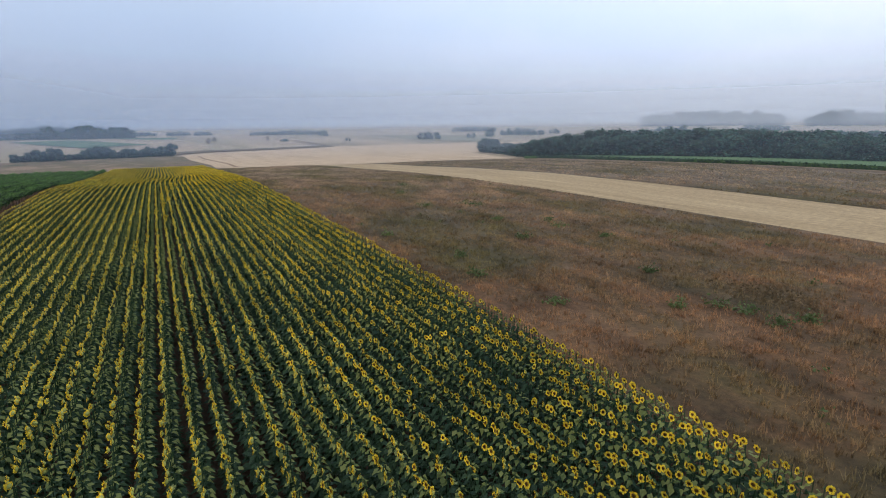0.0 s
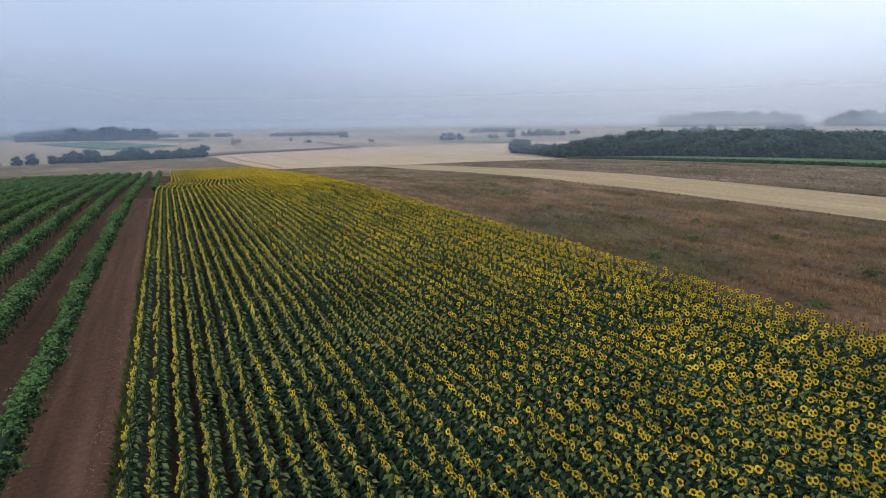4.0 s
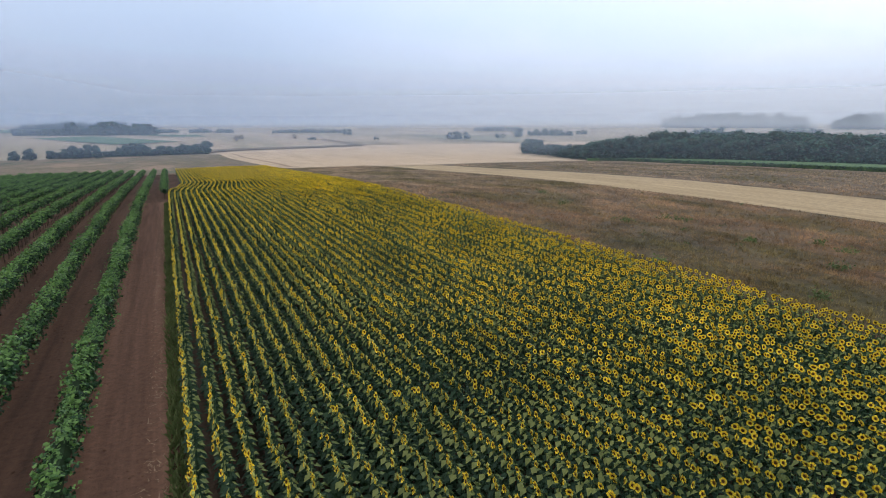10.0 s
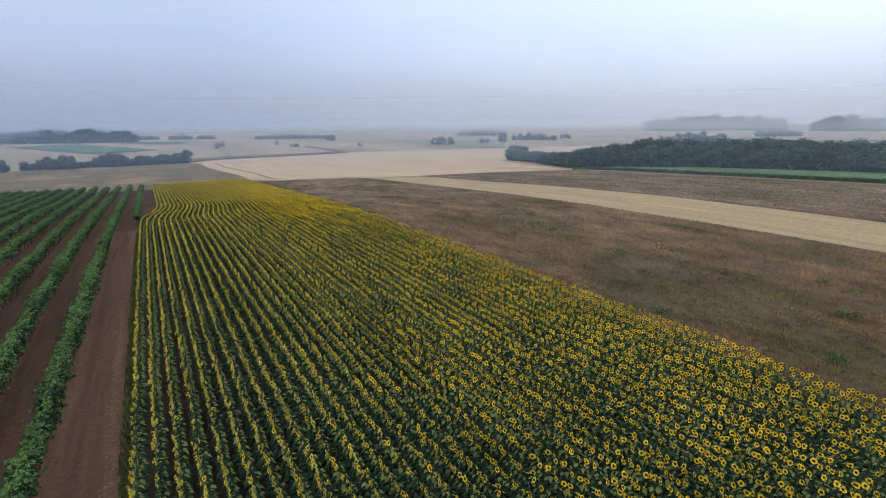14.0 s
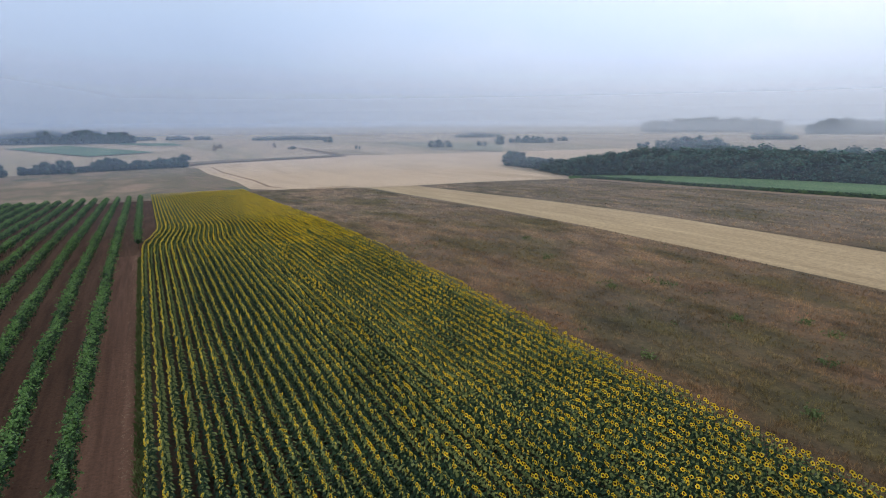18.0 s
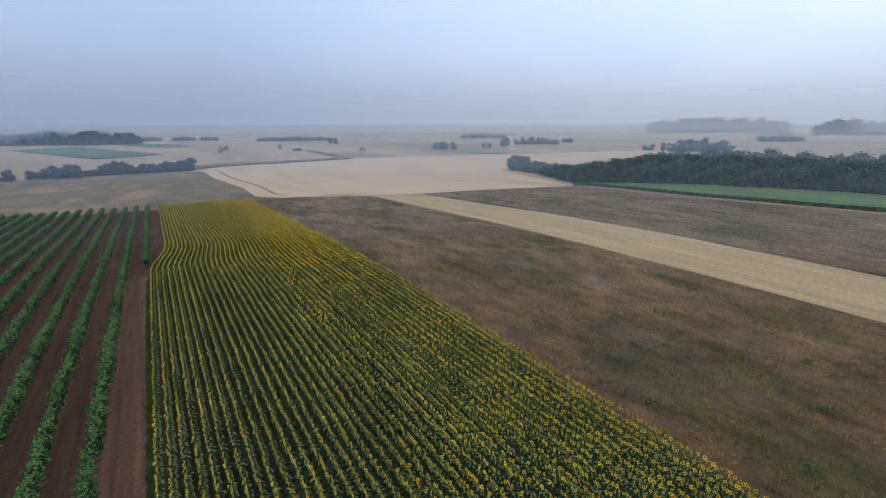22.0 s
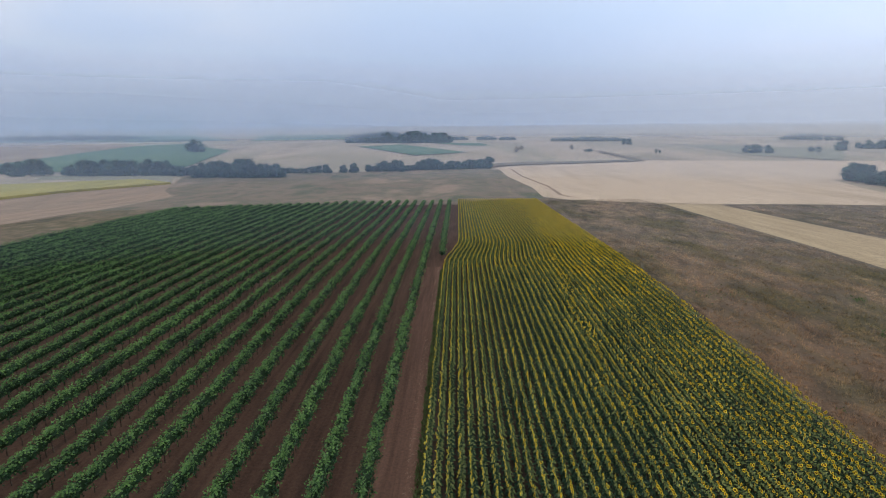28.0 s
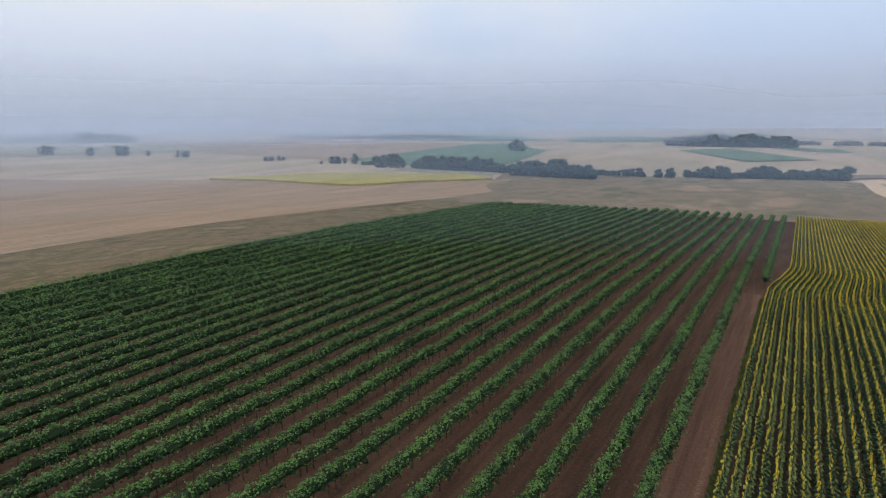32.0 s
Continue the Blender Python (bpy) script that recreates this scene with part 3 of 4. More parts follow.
def on_slope(x, y, n, foot):
    """The pose, seen from a row's foot, of a section n long that lies on the land about y."""
    z0, z1 = float(height(x, y - n / 2)), float(height(x, y + n / 2))
    return pose(0, y - foot, (z0 + z1) / 2 + 0.03, math.degrees(math.atan((z1 - z0) / n)))


def vine_row(x, y0, y1, singly=False):
    row = thing("vine_row", "trellised green grapevine row on bare soil", "grapevine", "vineyard rows", at=(x, y0, 0))
    n = max(1, round((y1 - y0) / SEG))
    step = (y1 - y0) / n
    stems = Build()
    lush = 1 + 0.14 * min(1.0, max(0.0, (-x - 22) / 40))
    for i in range(n):
        yc = y0 + step * (i + 0.5)
        m = on_slope(x, yc, step, y0)
        me = rng.choice(VINE_NEAR if yc < 74 and x > -34 else VINE_FAR)
        flip = pose(rng.uniform(-0.06, 0.06), 0, 0, 0, 0, 180 if rng.random() < 0.5 else 0)
        s = rng.uniform(0.93, 1.08)
        placed("foliage", me, row, m @ flip @ Matrix.Diagonal((s * rng.uniform(0.94, 1.1) * lush, step / SEG * 1.02, s * lush, 1)))
        for j in range(4):
            q = m @ pose(rng.uniform(-0.05, 0.05), -1.5 + j, 0, 0, 0, rng.uniform(0, 360))
            if singly and yc < 90:
                placed("trunk", TRUNK, row, q)
            else:
                stems.add([tuple(q @ Vector(v)) for v in tv], tf)
        if i % 2 == 0 and x > -22:
            placed("post", POST, row, m @ pose(0, -step / 2, 0))
    if stems.v:
        tagged(placed("trunk", stems.mesh("trunk", [M_BARK]), row, Matrix.Identity(4)), kind="stuff")


for k in range(29):
    x = V1 - VS * k
    vine_row(x, 8 + rng.uniform(-1, 1), 173.4 + x * 0.11 - (0.0025 * x * x if x < -30 else 0), k < 3)
vine_row(-0.5, 96, 173)

# ---- sunflowers ----
ROWS, SS = 41, 0.576
FACE = Vector((-0.95, 0.08, 0.0)).normalized()


def ring(c, n, t, b, r, k, sides, lift=0.0):
    return [tuple(c + (t * math.cos(2 * math.pi * (i + k) / sides) + b * math.sin(2 * math.pi * (i + k) / sides)) * r + n * lift) for i in range(sides)]


def sunflower(rng, petals, leaves, bigger=1.0, broad=1.0, pale=0.72, south=0.0):
    """Stem, leaves, nodding head and petals as lists of (verts, faces, slot), about the foot."""
    h = rng.uniform(1.37, 1.47)
    lean = Vector((rng.gauss(0.02, 0.03), rng.gauss(0, 0.05), 0))
    n = (FACE + Vector((rng.gauss(0, 0.2), rng.gauss(-south, 0.34), rng.gauss(0, 0.2)))).normalized()
    t = n.cross(Vector((0, 0, 1))).normalized()
    b = n.cross(t)
    top = lean + Vector((0, 0, h))
    c = top + Vector((n.x, n.y, 0)) * rng.uniform(0.08, 0.14) + Vector((0, 0, rng.uniform(-0.03, 0.04)))
    stem, leaf, head, petal = [], [], [], []
    sv, sf = tube([(0, 0, 0), (lean.x * 0.5, lean.y * 0.5, h * 0.6), tuple(top), tuple(c - n * 0.02)], [0.016, 0.013, 0.011, 0.009], 3)
    stem.append((sv, sf, 0))
    for i in range(leaves):
        u = (i + rng.uniform(0, 0.8)) / leaves
        z = h * (0.26 + 0.64 * u)
        a = i * 2.4 + rng.uniform(-0.5, 0.5)
        ln = rng.uniform(0.17, 0.29) * (1.15 - 0.5 * u) * broad
        d, side = Vector((math.cos(a), math.sin(a), 0)), Vector((-math.sin(a), math.cos(a), 0))
        o = lean * (z / h) + Vector((0.05 * u, 0, z)) + d * 0.04
        drop = rng.uniform(0.02, 0.15)
        mid, tip = o + d * ln * 0.45 + Vector((0, 0, 0.05)), o + d * ln - Vector((0, 0, drop))
        w, sag = ln * rng.uniform(0.34, 0.46), Vector((0, 0, rng.uniform(0.03, 0.09)))
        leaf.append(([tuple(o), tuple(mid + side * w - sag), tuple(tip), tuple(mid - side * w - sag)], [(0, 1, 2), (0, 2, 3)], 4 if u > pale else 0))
    r = rng.uniform(0.036, 0.044) * bigger
    R = r + rng.uniform(0.038, 0.048) * bigger
    head.append((ring(c, n, t, b, r * 1.05, 0, 8, 0.010), [tuple(range(8))], 5))
    head.append((ring(c, n, t, b, r * 0.85, 0.5, 6, 0.017), [tuple(range(6))], 2))
    back = ring(c, n, t, b, r * 1.45, 0, 5, -0.010)
    head.append((back + [tuple(c - n * 0.05)], [(i, (i + 1) % 5, 5) for i in range(5)], 3))
    pv, pf = [], []
    for i in range(petals):
        a0 = 2 * math.pi * (i + rng.uniform(-0.2, 0.2)) / petals
        wd = math.pi / petals
        e = lambda a, q: c + (t * math.cos(a) + b * math.sin(a)) * q
        q = R * rng.uniform(0.9, 1.1)
        up = n * rng.uniform(-0.012, 0.03)
        pv += [tuple(e(a0 - wd * 0.9, r * 1.1)), tuple(e(a0 - wd * 0.92, q * 0.95) + up), tuple(e(a0 + wd * 0.92, q) + up), tuple(e(a0 + wd * 0.9, r * 1.1))]
        pf.append((4 * i, 4 * i + 1, 4 * i + 2, 4 * i + 3))
    petal.append((pv, pf, 1))
    return stem, leaf, head, petal


def moved(parts, dx, dy):
    return [([(x + dx, y + dy, z) for x, y, z in v], f, s) for v, f, s in parts]


SUN_MATS = [M_SUNLEAF, M_PETAL, M_DISC, M_SEPAL, M_SUNTOP, M_FLORET]


def flower_section(seed, petals, leaves, blooming, bigger=1.0, broad=1.0, gap=1.0, loose=0.035, pale=0.72, south=0.0):
    rg = random.Random(seed)
    b = Build()
    y = -SEG / 2
    while y < SEG / 2:
        y += rg.uniform(0.11, 0.21) * gap
        st, lf, hd, pt = sunflower(rg, petals, leaves, bigger, broad, pale, south)
        dx = rg.gauss(0, loose)
        for v, f, s in moved(st + lf + (hd + pt if rg.random() < blooming else []), dx, y):
            b.add(v, f, s)
    return b.mesh("sunflower_section", SUN_MATS)


# The pale share grows with distance, as more lit leaf tops show.
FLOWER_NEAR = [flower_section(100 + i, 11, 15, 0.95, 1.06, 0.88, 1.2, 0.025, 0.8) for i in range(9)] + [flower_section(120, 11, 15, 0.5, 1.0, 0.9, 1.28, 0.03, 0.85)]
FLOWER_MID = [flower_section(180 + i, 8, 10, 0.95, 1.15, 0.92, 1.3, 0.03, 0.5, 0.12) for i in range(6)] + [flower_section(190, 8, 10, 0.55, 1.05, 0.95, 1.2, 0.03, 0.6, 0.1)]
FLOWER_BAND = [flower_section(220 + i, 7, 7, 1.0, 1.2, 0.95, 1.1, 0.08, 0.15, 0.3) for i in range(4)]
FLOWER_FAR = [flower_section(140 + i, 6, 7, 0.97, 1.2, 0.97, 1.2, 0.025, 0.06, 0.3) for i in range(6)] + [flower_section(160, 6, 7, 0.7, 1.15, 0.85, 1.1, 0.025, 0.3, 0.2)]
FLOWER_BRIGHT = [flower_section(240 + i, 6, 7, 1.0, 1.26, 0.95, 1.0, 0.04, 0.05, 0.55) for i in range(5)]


def kink(i, y):
    u = min(1.0, max(0.0, (y - 88) / 17))
    return 1.9 * u * u * (3 - 2 * u) * (1 - i / (ROWS - 1))


SINGLE_Y0, SINGLE_Y1, SINGLE_ROWS = 26.0, 30.0, range(4, 19)
frg = random.Random(9)
for i in range(ROWS):
    row = thing("sunflower_row", "dense row of yellow sunflowers in bloom", "sunflower", "sunflower field rows", "stuff", (i * SS + 0.12, 2, 0))
    for j in range(43):
        y = 2 + SEG * (j + 0.5)
        if i in SINGLE_ROWS and abs(y - 28) < 0.1:
            continue
        me = frg.choice(FLOWER_NEAR if y + frg.uniform(-7, 7) < 40 - 0.12 * i else FLOWER_MID if y + frg.uniform(-8, 8) < 84 else FLOWER_FAR)
        if 55 < y + frg.uniform(-25, 25) and (abs(i * SS + kink(i, y) - 11.6 - (y - 52) * 0.062) < 0.55 or y > 158 and i > 20):
            me = frg.choice(FLOWER_BAND)
        elif 84 < y + frg.uniform(-14, 14) and i * SS + kink(i, y) > 11.6 + (y - 52) * 0.062:
            me = frg.choice(FLOWER_BRIGHT)
        k0, k1 = kink(i, y - SEG / 2), kink(i, y + SEG / 2)
        s = frg.uniform(0.96, 1.04)
        m = pose((k0 + k1) / 2, 0, 0) @ on_slope(i * SS, y, SEG, 2) @ pose(0, 0, 0, 0, 0, -math.degrees(math.atan((k1 - k0) / SEG))) @ Matrix.Diagonal((1, 1.01, s, 1))
        placed("row_section", me, row, m)
single = []
for q in range(8):
    st, lf, hd, pt = sunflower(random.Random(300 + q), 14, 15)
    root = thing("sunflower", "tall sunflower with yellow petals and broad leaves", "sunflower", "single sunflowers", at=(0, 0, -50))
    ms = []
    for nm, pc in (("stem", st), ("foliage", lf), ("flower_head", hd), ("petals", pt)):
        bb = Build()
        for v, f, s in pc:
            bb.add(v, f, s)
        ms.append((nm, bb.mesh(nm, SUN_MATS)))
    single.append(ms)
    bpy.data.objects.remove(root)
for i in SINGLE_ROWS:
    y = SINGLE_Y0
    while y < SINGLE_Y1:
        y += frg.uniform(0.16, 0.26)
        root = thing("sunflower", "tall sunflower with yellow petals and broad leaves", "sunflower", "single sunflowers", at=(i * SS + 0.12 + frg.gauss(0, 0.03), y, 0))
        head = None
        for nm, me in frg.choice(single):
            ob = new(nm, me)
            ob.parent = head if nm == "petals" else root
            if nm == "flower_head":
                head = ob


# ---- trees ----
def tree_mesh(seed, h, w, clumps, leaf, low=0.12, cores=11):
    """Tapered trunk with limbs and a lumpy crown of leaf sprays, h high and w wide."""
    rg = np.random.default_rng(seed)
    trunk, crown = Build(), Build()
    trunk.add(*tube([(0, 0, -0.5), (0.05, 0, h * 0.25), (0.1, 0.1, h * 0.55), (0.1, 0.05, h * 0.8)], [h * 0.035, h * 0.027, h * 0.018, h * 0.006], 6))
    lumps = []
    for i in range(9):
        a, rr, z = rg.uniform(0, 6.28), rg.uniform(0.1, 0.36) * w, h * rg.uniform(low + 0.15, 0.84)
        q = rg.uniform(0.20, 0.30) * w
        lumps.append((rr * math.cos(a), rr * math.sin(a), z, q))
        trunk.add(*tube([(0.05, 0, h * 0.3), (rr * math.cos(a) * 0.6, rr * math.sin(a) * 0.6, (h * 0.3 + z) / 2), (rr * math.cos(a), rr * math.sin(a), z)], [h * 0.014, h * 0.009, h * 0.004], 4))
    lumps.append((0, 0, h * 0.82, 0.24 * w))
    lumps.append((0, 0, h * (low + 0.25), 0.36 * w))
    for x, y, z, q in lumps:
        d = rg.normal(size=(clumps, 3))
        d /= np.linalg.norm(d, axis=1, keepdims=True)
        c = np.array([x, y, z]) + d * q * rg.uniform(0.75, 1.1, (clumps, 1)) * [1, 1, 0.85]
        c[:, 2] = np.maximum(c[:, 2], h * low * rg.uniform(0.3, 1.3, clumps))
        crown.add(*quads_to_mesh(quad_cloud(rg, c, leaf, out=d)))
        if lumps.index((x, y, z, q)) < 11 - cores:
            continue
        # Dark blob within the lump: the crown's inner shade as a solid.
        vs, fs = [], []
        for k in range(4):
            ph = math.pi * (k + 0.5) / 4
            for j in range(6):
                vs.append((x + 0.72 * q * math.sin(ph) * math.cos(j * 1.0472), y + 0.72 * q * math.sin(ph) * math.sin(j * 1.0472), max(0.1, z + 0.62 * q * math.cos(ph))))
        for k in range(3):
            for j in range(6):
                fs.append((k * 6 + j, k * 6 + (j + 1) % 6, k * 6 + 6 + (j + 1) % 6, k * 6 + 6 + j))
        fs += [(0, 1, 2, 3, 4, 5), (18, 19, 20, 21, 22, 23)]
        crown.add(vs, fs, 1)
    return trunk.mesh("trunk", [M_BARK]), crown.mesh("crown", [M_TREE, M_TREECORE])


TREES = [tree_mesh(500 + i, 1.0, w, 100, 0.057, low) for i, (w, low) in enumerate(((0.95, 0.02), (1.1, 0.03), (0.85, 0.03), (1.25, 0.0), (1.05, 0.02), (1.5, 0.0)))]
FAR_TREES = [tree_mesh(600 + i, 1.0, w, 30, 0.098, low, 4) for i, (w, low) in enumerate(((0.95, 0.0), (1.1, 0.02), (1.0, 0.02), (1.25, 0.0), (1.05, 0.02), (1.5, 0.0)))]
trg = random.Random(21)
FAR_LABEL = "distant blue-green tree copse in the mist"


def tree(x, y, h, wide=1.0, label="dark green broadleaf tree in a hedgerow", group="hedgerow trees", which=None, name="tree", parent=None, fine=True):
    tk, cr = (FAR_TREES if math.hypot(x, y) > 400 or not fine else TREES)[which if which is not None else trg.randrange(5)]
    z = float(height(x, y))
    m = pose(x, y, z, 0, 0, trg.uniform(0, 360)) @ Matrix.Diagonal((h * wide, h * wide, h, 1))
    if parent is not None:
        one = placed("tree_crown", cr, parent, m)
        return one
    root = thing(name, label, "tree", group)
    root.matrix_basis = m
    placed("trunk", tk, root, Matrix.Identity(4))
    placed("crown", cr, root, Matrix.Identity(4))
    return root


def tree_line(x0, y0, x1, y1, h, depth=3.0, label="dark green broadleaf tree in a hedgerow", gap=0.5):
    d = math.hypot(x1 - x0, y1 - y0)
    n = max(1, round(d / (h * gap)))
    copse = thing("tree_copse", label, "copse", "far copses", "stuff") if label == FAR_LABEL and n > 3 else None
    for i in range(n):
        u = (i + 0.5) / n
        round_off = 0.55 + 0.45 * math.sqrt(math.sin(math.pi * u)) if n > 4 else 0.95
        tree(x0 + (x1 - x0) * u, y0 + (y1 - y0) * u + trg.uniform(0, depth), h * round_off * trg.uniform(0.72, 1.1), trg.uniform(0.9, 1.2), label, parent=copse)


def hedge(x0, y0, x1, y1, h, label="dense low dark hedge along the field edge"):
    d = math.hypot(x1 - x0, y1 - y0)
    n = max(1, round(d / (h * 1.0)))
    for i in range(n):
        u = (i + 0.5) / n
        tree(x0 + (x1 - x0) * u, y0 + (y1 - y0) * u, h * trg.uniform(0.85, 1.1), 1.0, label, "hedge shrubs", 5, "shrub")


# hedgerow behind the vineyard
tree_line(-242, 316, -220, 318, 7.8)
tree_line(-206, 307, -137, 302, 8.6)
hedge(-200, 305, -110, 300, 4.0)
tree_line(-128, 288, -83, 284, 8.6)
hedge(-126, 288, -80, 284, 4.5)
hedge(-90, 312, -76, 311, 2.8)
tree_line(-76, 311, -64, 310, 4.6)
tree(-57.5, 312.5, 4.4)
tree(-52, 313, 5.3)
hedge(-47, 320, 21, 339, 3.0)
tree_line(-47, 320, -40, 320, 4.4)
tree_line(-39, 319, -27, 318, 6.4)
tree_line(-19, 330, -6, 329, 6.4)
tree_line(-6, 333, 3, 332, 4.8)
tree_line(4, 339, 20, 339, 5.2)
tree(19, 339, 6.8)
tree_line(-272, 305, -263, 310, 5.4)
tree(-257, 314, 6.8)
hedge(-247, 309, -239, 314, 2.6)
tree_line(-226, 299, -211, 307, 7.2)
# scattered trees and far copses
for x0, y0, x1, y1, h in ((-121, 641, -4, 622, 12.2), (-121, 650, -4, 632, 12.2), (-5, 702, 15, 698, 4.8), (25, 696, 48, 691, 5.5), (52, 690, 71, 685, 4.8), (104, 645, 182, 629, 5), (206, 425, 220, 418, 7.6), (340, 622, 388, 595, 7),
                           (253, 424, 257, 422, 4.4), (277, 438, 283, 434, 7.4), (308, 461, 342, 441, 7.2), (370, 464, 378, 460, 4.7), (350, 321, 388, 295, 9.2), (345, 339, 352, 334, 4.6), (555, 383, 588, 360, 8),
                           (777, 734, 983, 612, 26), (856, 503, 1021, 396, 24), (-222, 477, -205, 477, 10.6), (-419, 282, -412, 287, 6), (-332, 297, -321, 303, 3.4), (-480, 122, -432, 158, 14), (-1019, 380, -827, 479, 15), (-860, 790, -640, 768, 9), (-640, 768, -440, 800, 8),
                           (101, 459, 107, 456, 2.4), (149, 438, 152, 437, 3)):
    tree_line(x0, y0, x1, y1, h, 8, FAR_LABEL, 0.38)
    if h > 7 and math.hypot(x1 - x0, y1 - y0) > 20:
        hedge(x0, y0 - 1, x1, y1 - 1, h * 0.5, FAR_LABEL)

# the wood beyond the green crop
wood = thing("woodland", "dense dark green deciduous wood edge", "woodland", kind="stuff")
FRONT = [(166, 258), (161, 231), (147, 194), (139, 177), (153, 161), (171, 142), (185, 106), (203, 67), (275, -60)]
BACK = [(172, 263), (169, 240), (157, 208), (165, 190), (205, 204), (266, 208), (280, 160), (290, 120), (380, -60)]
TALL = [5.0, 4.6, 5.0, 6.6, 9.2, 9.5, 9.0, 9.0, 9.0]
for n in range(8):
    a, b, c, d = FRONT[n], FRONT[n + 1], BACK[n], BACK[n + 1]
    long = math.hypot(b[0] - a[0], b[1] - a[1])
    deep = math.hypot(c[0] - a[0], c[1] - a[1]) * 0.5 + math.hypot(d[0] - b[0], d[1] - b[1]) * 0.5
    cols, deepn = max(1, round(long / 5.6)), max(1, round(deep / 8.5))
    for i in range(cols):
        for j in range(deepn + 1):
            u, v = (i + trg.uniform(0.2, 0.8)) / cols, (j + trg.uniform(-0.25, 0.25)) / deepn
            f = (a[0] + (b[0] - a[0]) * u, a[1] + (b[1] - a[1]) * u)
            g = (c[0] + (d[0] - c[0]) * u, c[1] + (d[1] - c[1]) * u)
            tall = (TALL[n] * (1 - u) + TALL[n + 1] * u) * trg.uniform(0.72, 1.18)
            tree(f[0] + (g[0] - f[0]) * v, f[1] + (g[1] - f[1]) * v, tall, trg.uniform(1.05, 1.6), parent=wood, fine=j < 2)

# rounded bushes at the wood's far tip
for x, y, h in ((164.5, 257, 6.6), (167, 260, 7.6), (169, 256, 7.2), (166.5, 252, 6.2), (171, 262, 6.8)):
    tree(x, y, h, trg.uniform(1.0, 1.25), "rounded dark green tree at the tip of the wood", "wood edge trees")

# ---- weeds in the meadow ----
def weed(x, y, w, h):
    rg = np.random.default_rng(int(x * 100 + y))
    n = 90
    c = np.stack([rg.normal(0, w * 0.35, n), rg.normal(0, w * 0.35, n), np.abs(rg.normal(0, h * 0.45, n)) + 0.04], 1)
    b = Build()
    b.add(*quads_to_mesh(quad_cloud(rg, c, 0.13)))
    ob = new("weed_clump", b.mesh("weed_clump", [M_WEED]))
    ob.location = (x, y, float(height(x, y)) + 0.08)
    tagged(ob, "low green weed clump in dry grass", "weed", "meadow weeds", "stuff")


for x, y, w, h in ((32.8, 20.2, 0.7, 0.4), (34.5, 19.4, 0.8, 0.4), (34.9, 18.3, 0.7, 0.4), (34.5, 16.5, 0.8, 0.4), (36, 16.1, 0.7, 0.4), (27.5, 29.4, 0.8, 0.4), (35.6, 36.7, 0.9, 0.4), (40.6, 54.3, 1.5, 0.4), (41, 52.8, 1.4, 0.4), (38.2, 66, 1.0, 0.6), (40.9, 39.1, 0.9, 0.3),
                   (27.2, 42.5, 0.7, 0.4), (36.2, 54.7, 0.9, 0.3), (38.2, 44.3, 0.8, 0.3), (28.8, 33.7, 0.7, 0.4), (42.7, 76.1, 1.2, 0.4), (36.3, 25.2, 0.6, 0.4), (41.2, 34, 0.7, 0.3), (41.5, 41.3, 0.7, 0.5), (29.5, 78.5, 4.0, 0.15), (28.3, 23.4, 0.8, 0.25)):
    weed(x, y, w, h)


def blades(name, label, x0, x1, y0, y1, count, h, mat, seed, w=0.03):
    rg = np.random.default_rng(seed)
    x, y = rg.uniform(x0, x1, count), y0 + (y1 - y0) * rg.uniform(0, 1, count) ** 1.25
    a, hh = rg.uniform(0, 6.28, count), rg.uniform(0.5, 1.2, count) * h
    z = height(x, y) + 0.05
    v = np.empty((count, 3, 3))
    v[:, 0] = np.stack([x - w * np.cos(a), y - w * np.sin(a), z], 1)
    v[:, 1] = np.stack([x + w * np.cos(a), y + w * np.sin(a), z], 1)
    v[:, 2] = np.stack([x + rg.normal(0, 0.12, count), y + rg.normal(0, 0.12, count), z + hh], 1)
    ob = mesh_object(name, v.reshape(-1, 3).tolist(), np.arange(count * 3).reshape(-1, 3).tolist(), [mat])
    tagged(ob, label, "grass", kind="stuff")


def tussocks(name, label, x0, x1, y0, y1, count, h, mat, seed, w=0.03):
    """Tufts of eight arching blades that stand closer together in drifts."""
    rg = np.random.default_rng(seed)
    x, y = rg.uniform(x0, x1, count), y0 + (y1 - y0) * rg.uniform(0, 1, count) ** 1.25
    drift = np.sin(x * 0.9 + 2 * np.sin(y * 0.23)) + np.sin(y * 0.61 + x * 0.33) + rg.normal(0, 1.5, count) > -1.2
    x, y = x[drift], y[drift]
    tall = np.repeat(rg.uniform(0.5, 1.25, len(x)) * h, 8)
    x, y = np.repeat(x, 8), np.repeat(y, 8)
    n = len(x)
    x, y = x + rg.normal(0, 0.09, n), y + rg.normal(0, 0.09, n)
    a, z = rg.uniform(0, 6.28, n), height(x, y) + 0.06
    dx, dy = np.cos(a), np.sin(a)
    out = tall * rg.uniform(0.15, 0.6, n)
    v = np.empty((n, 3, 3))
    v[:, 0] = np.stack([x - w * dy, y + w * dx, z], 1)
    v[:, 1] = np.stack([x + w * dy, y - w * dx, z], 1)
    v[:, 2] = np.stack([x + out * dx, y + out * dy, z + tall * rg.uniform(0.7, 1, n)], 1)
    ob = mesh_object(name, v.reshape(-1, 3).tolist(), np.arange(n * 3).reshape(-1, 3).tolist(), [mat])
    tagged(ob, label, "grass", kind="stuff")


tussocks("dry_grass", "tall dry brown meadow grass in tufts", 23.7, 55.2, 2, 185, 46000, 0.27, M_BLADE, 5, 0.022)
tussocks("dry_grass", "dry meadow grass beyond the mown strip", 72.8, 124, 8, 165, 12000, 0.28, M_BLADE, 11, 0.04)
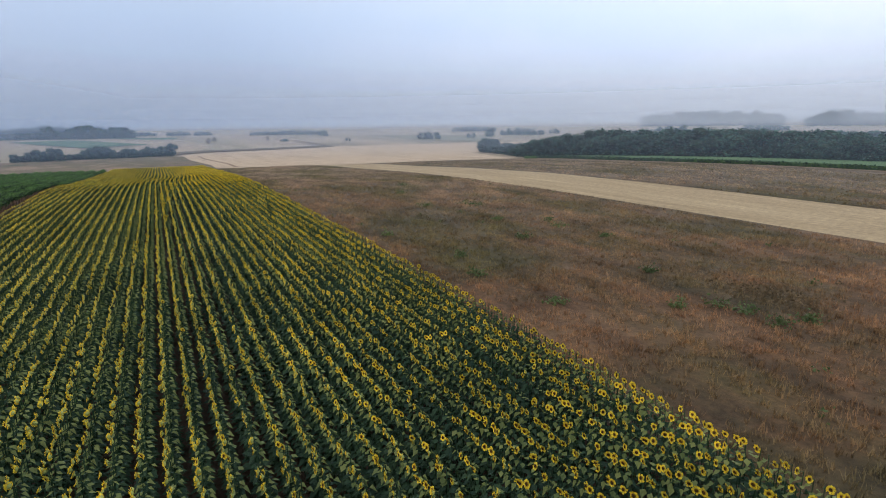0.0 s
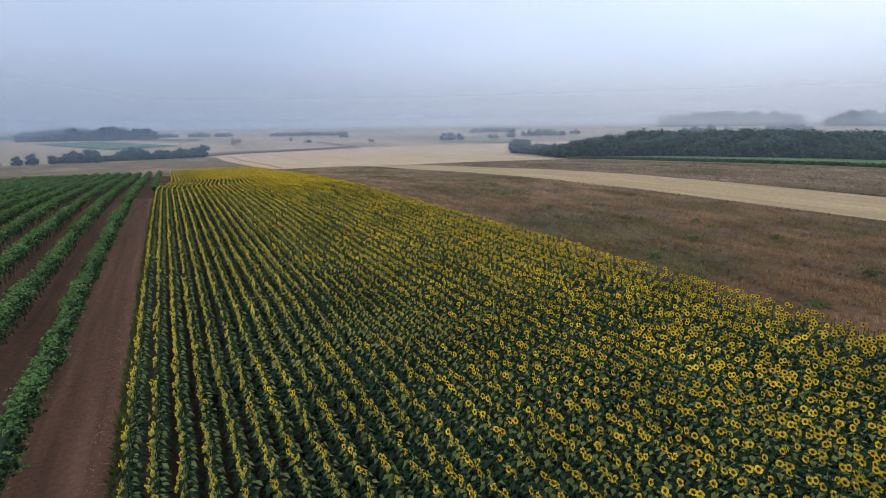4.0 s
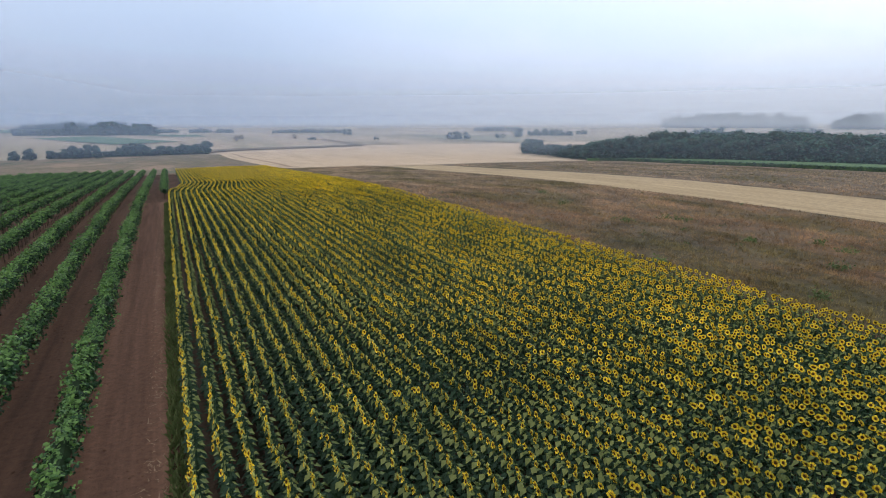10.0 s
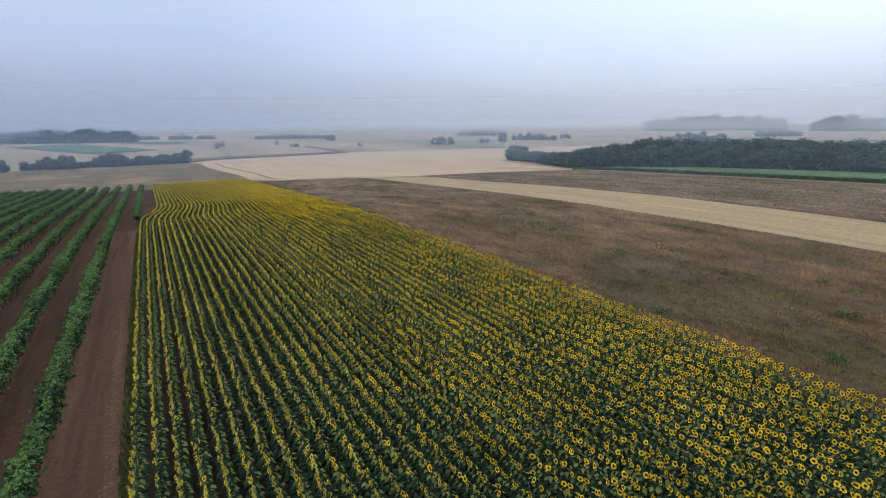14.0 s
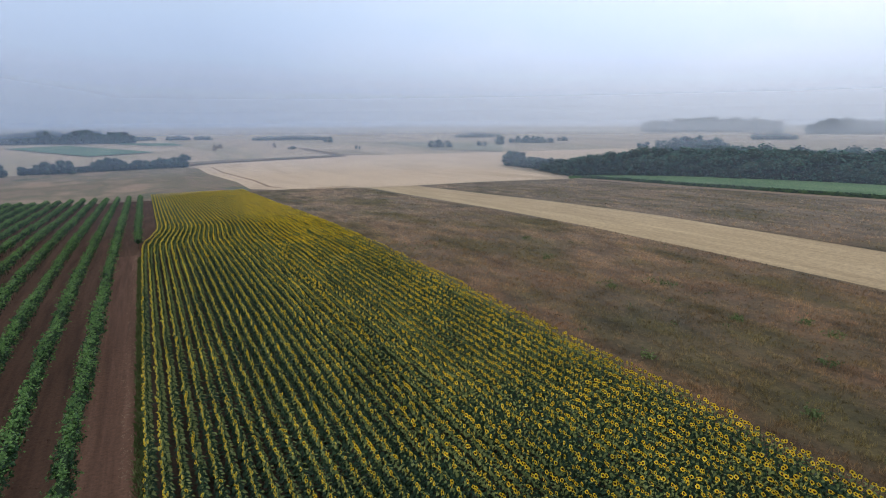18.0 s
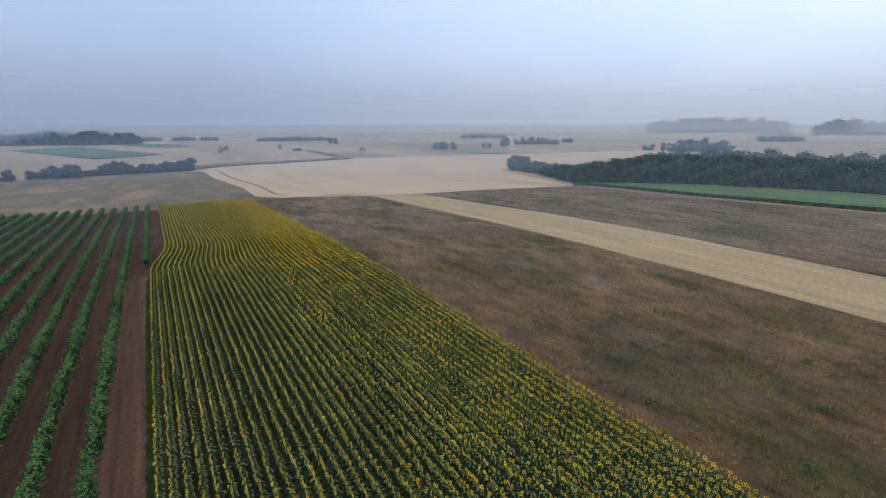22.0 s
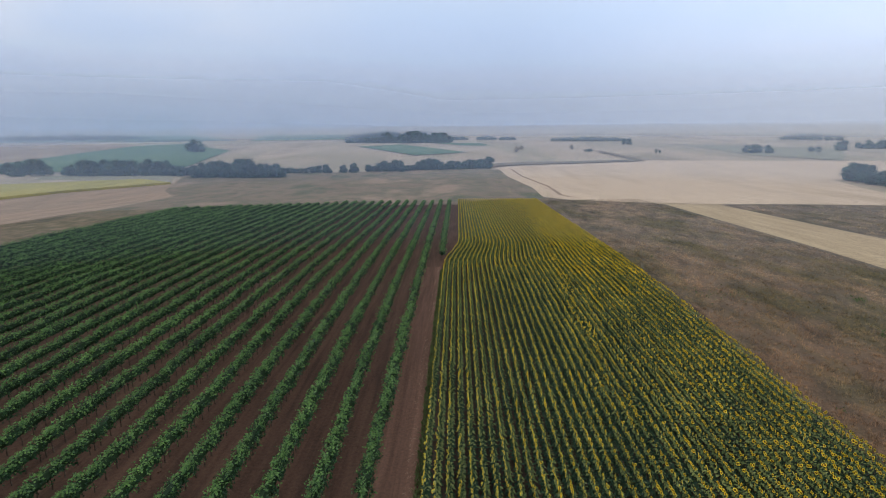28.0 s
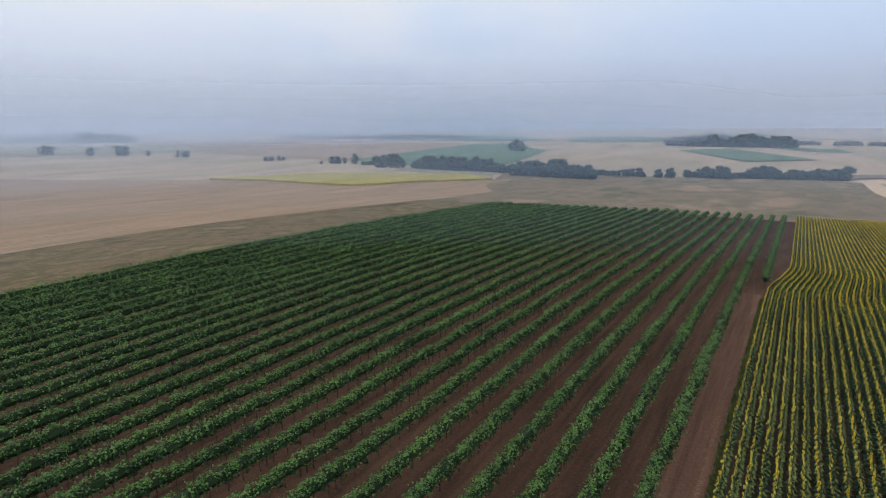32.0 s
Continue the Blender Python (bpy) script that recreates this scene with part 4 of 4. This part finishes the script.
blades("verge_weeds", "green weeds beside the first sunflower row", -0.5, -0.05, 12, 90, 6500, 0.26, M_EDGE, 7, 0.045)
blades("thistle_fringe", "dark thistles along the mown strip", 54.6, 55.6, 38, 80, 350, 0.2, M_SEEDY, 8, 0.05)
blades("verge_straw", "dry straw and leaf litter at the track edge", -1.1, -0.3, 12, 90, 1500, 0.05, M_TAN, 17, 0.02)


def clods(name, label, x0, x1, y0, y1, count, size, mat, seed):
    """Small broken clods lying on the bare earth, each an uneven lump of eight faces."""
    rg = np.random.default_rng(seed)
    x, y = rg.uniform(x0, x1, count), y0 + (y1 - y0) * rg.uniform(0, 1, count) ** 1.3
    r = size * rg.uniform(0.4, 1.3, count)
    z = height(x, y) + 0.05
    v = np.empty((count, 6, 3))
    for k, (a, b, c) in enumerate(((1, 0, 0.3), (0, 1, 0.3), (-1, 0, 0.3), (0, -1, 0.3), (0, 0, 0.9), (0, 0, -0.3))):
        w = rg.uniform(0.7, 1.3, count)
        v[:, k] = np.stack([x + a * r * w + rg.normal(0, 0.2, count) * r, y + b * r * w, z + c * r * w], 1)
    o = np.arange(count)[:, None] * 6
    f = np.concatenate([o + q for q in ((0, 1, 4), (1, 2, 4), (2, 3, 4), (3, 0, 4), (1, 0, 5), (2, 1, 5), (3, 2, 5), (0, 3, 5))], 0)
    tagged(mesh_object(name, v.reshape(-1, 3).tolist(), f.tolist(), [mat]), label, "soil", kind="stuff")


clods("soil_clods", "small red-brown clods on the trodden track", -2.6, -0.5, 10, 90, 1500, 0.03, M_TRACK, 31)
clods("soil_clods", "dry red-brown clods between the vine rows", -30, -2.9, 8, 90, 6000, 0.04, M_SOIL, 32)

# dark leaf fringe added for the shaded lower edge of the green crop
edge = [(131.5, 165.5), (129.6, 122), (133.6, 95.2), (138.6, 79.5), (170.6, -60)]
edge_rng = np.random.default_rng(55)
for (xa, ya), (xb, yb) in zip(edge, edge[1:]):
    count = int(math.hypot(xb - xa, yb - ya) * 22)
    u = edge_rng.uniform(0, 1, count)
    ex, ey = xa + (xb - xa) * u + edge_rng.normal(0, 0.25, count), ya + (yb - ya) * u
    spray = np.stack([ex, ey, height(ex, ey) + edge_rng.uniform(0.1, 1.15, count)], 1)
    bb = Build()
    bb.add(*quads_to_mesh(quad_cloud(edge_rng, spray, 0.36)))
    tagged(new("crop_edge", bb.mesh("crop_edge", [M_SUNLEAF])), "dark leaf fringe for the shaded side of the green crop", "crop", kind="stuff")

# small pale dry trees and hazy trees far off
M_DRYLEAF = leaf_material("dry_tree_leaf", (0.20, 0.15, 0.09), (0.34, 0.25, 0.16), 0.8, 0.2)
DRY_TREES = []
for tk, cr in FAR_TREES[:3]:
    cr2 = cr.copy()
    cr2.materials[0] = cr2.materials[1] = M_DRYLEAF
    DRY_TREES.append((tk, cr2))
for x, y, h in ((47.5, 461, 4.5), (96, 490.5, 3.9), (54.5, 489, 3.8)):
    root = thing("tree", "small pale brown dry tree on the stubble plain", "tree", "scattered trees")
    root.matrix_basis = pose(x, y, float(height(x, y)), 0, 0, trg.uniform(0, 360)) @ Matrix.Diagonal((h, h, h, 1))
    tk, cr = trg.choice(DRY_TREES)
    placed("trunk", tk, root, Matrix.Identity(4))
    placed("crown", cr, root, Matrix.Identity(4))
for x, y, h in ((-495.5, 258.5, 7.3), (-476, 270.5, 8.8), (-471, 274, 8.0), (-454.5, 283.5, 4.8), (-541, 243, 8.4), (-537, 245, 7.6), (-277, 302.5, 2.2), (157, 554.5, 6.2), (161, 553.5, 5.8)):
    tree(x, y, h, trg.uniform(0.9, 1.2), "lone hazy tree on the misty plain", "scattered trees")

# tufts standing out of the meadow
tuft_rng = np.random.default_rng(77)
for label, x0, x1, count, mat in (("dark dry weed tufts in the meadow", 24.5, 55, 110, M_SEEDY), ("low green weed tufts in the meadow", 24.5, 55, 150, M_WEED), ("dark dry weed tufts beyond the strip", 73, 123, 180, M_SEEDY)):
    tx, ty = tuft_rng.uniform(x0, x1, count), 4 + 160 * tuft_rng.uniform(0, 1, count) ** 1.3
    patch = np.sin(tx * 0.21 + 1) * np.sin(ty * 0.13 + tx * 0.05) + tuft_rng.normal(0, 0.4, count) > 0.1
    tx, ty = tx[patch], ty[patch]
    spray = np.repeat(np.stack([tx, ty, height(tx, ty) + 0.18], 1), 14, 0)
    spray += tuft_rng.normal(0, 1, spray.shape) * [0.17, 0.17, 0.09]
    bb = Build()
    bb.add(*quads_to_mesh(quad_cloud(tuft_rng, spray, 0.12)))
    tagged(new("weed_tufts", bb.mesh("weed_tufts", [mat])), label, "weed", kind="stuff")
    if mat is M_SEEDY and x0 < 30:
        spray = tuft_rng.normal(0, 1, (500, 3)) * [0.9, 1.4, 0.05] + [38.0, 19.3, 0.2]
        spray[:, 2] += height(spray[:, 0], spray[:, 1])
        bb = Build()
        bb.add(*quads_to_mesh(quad_cloud(tuft_rng, spray, 0.14)))
        tagged(new("dead_weeds", bb.mesh("dead_weeds", [M_SEEDY])), "patch of dead dark weeds in the meadow", "weed", kind="stuff")

# green fringe along the vineyard's outer edge
for n in range(7):
    fy = 30 + 20 * n
    blades("edge_weeds", "pale green weeds along the vineyard edge", left_edge(fy + 10) - 1.6, left_edge(fy + 10) + 0.5, fy, fy + 20, 500, 0.35, M_WEED, 90 + n, 0.09)

# ---- plan to metres ----
for ob in list(scene.objects):
    if ob.parent is None and ob.type not in {"CAMERA", "LIGHT"}:
        ob.matrix_basis = Matrix.Scale(METRE, 4) @ ob.matrix_basis
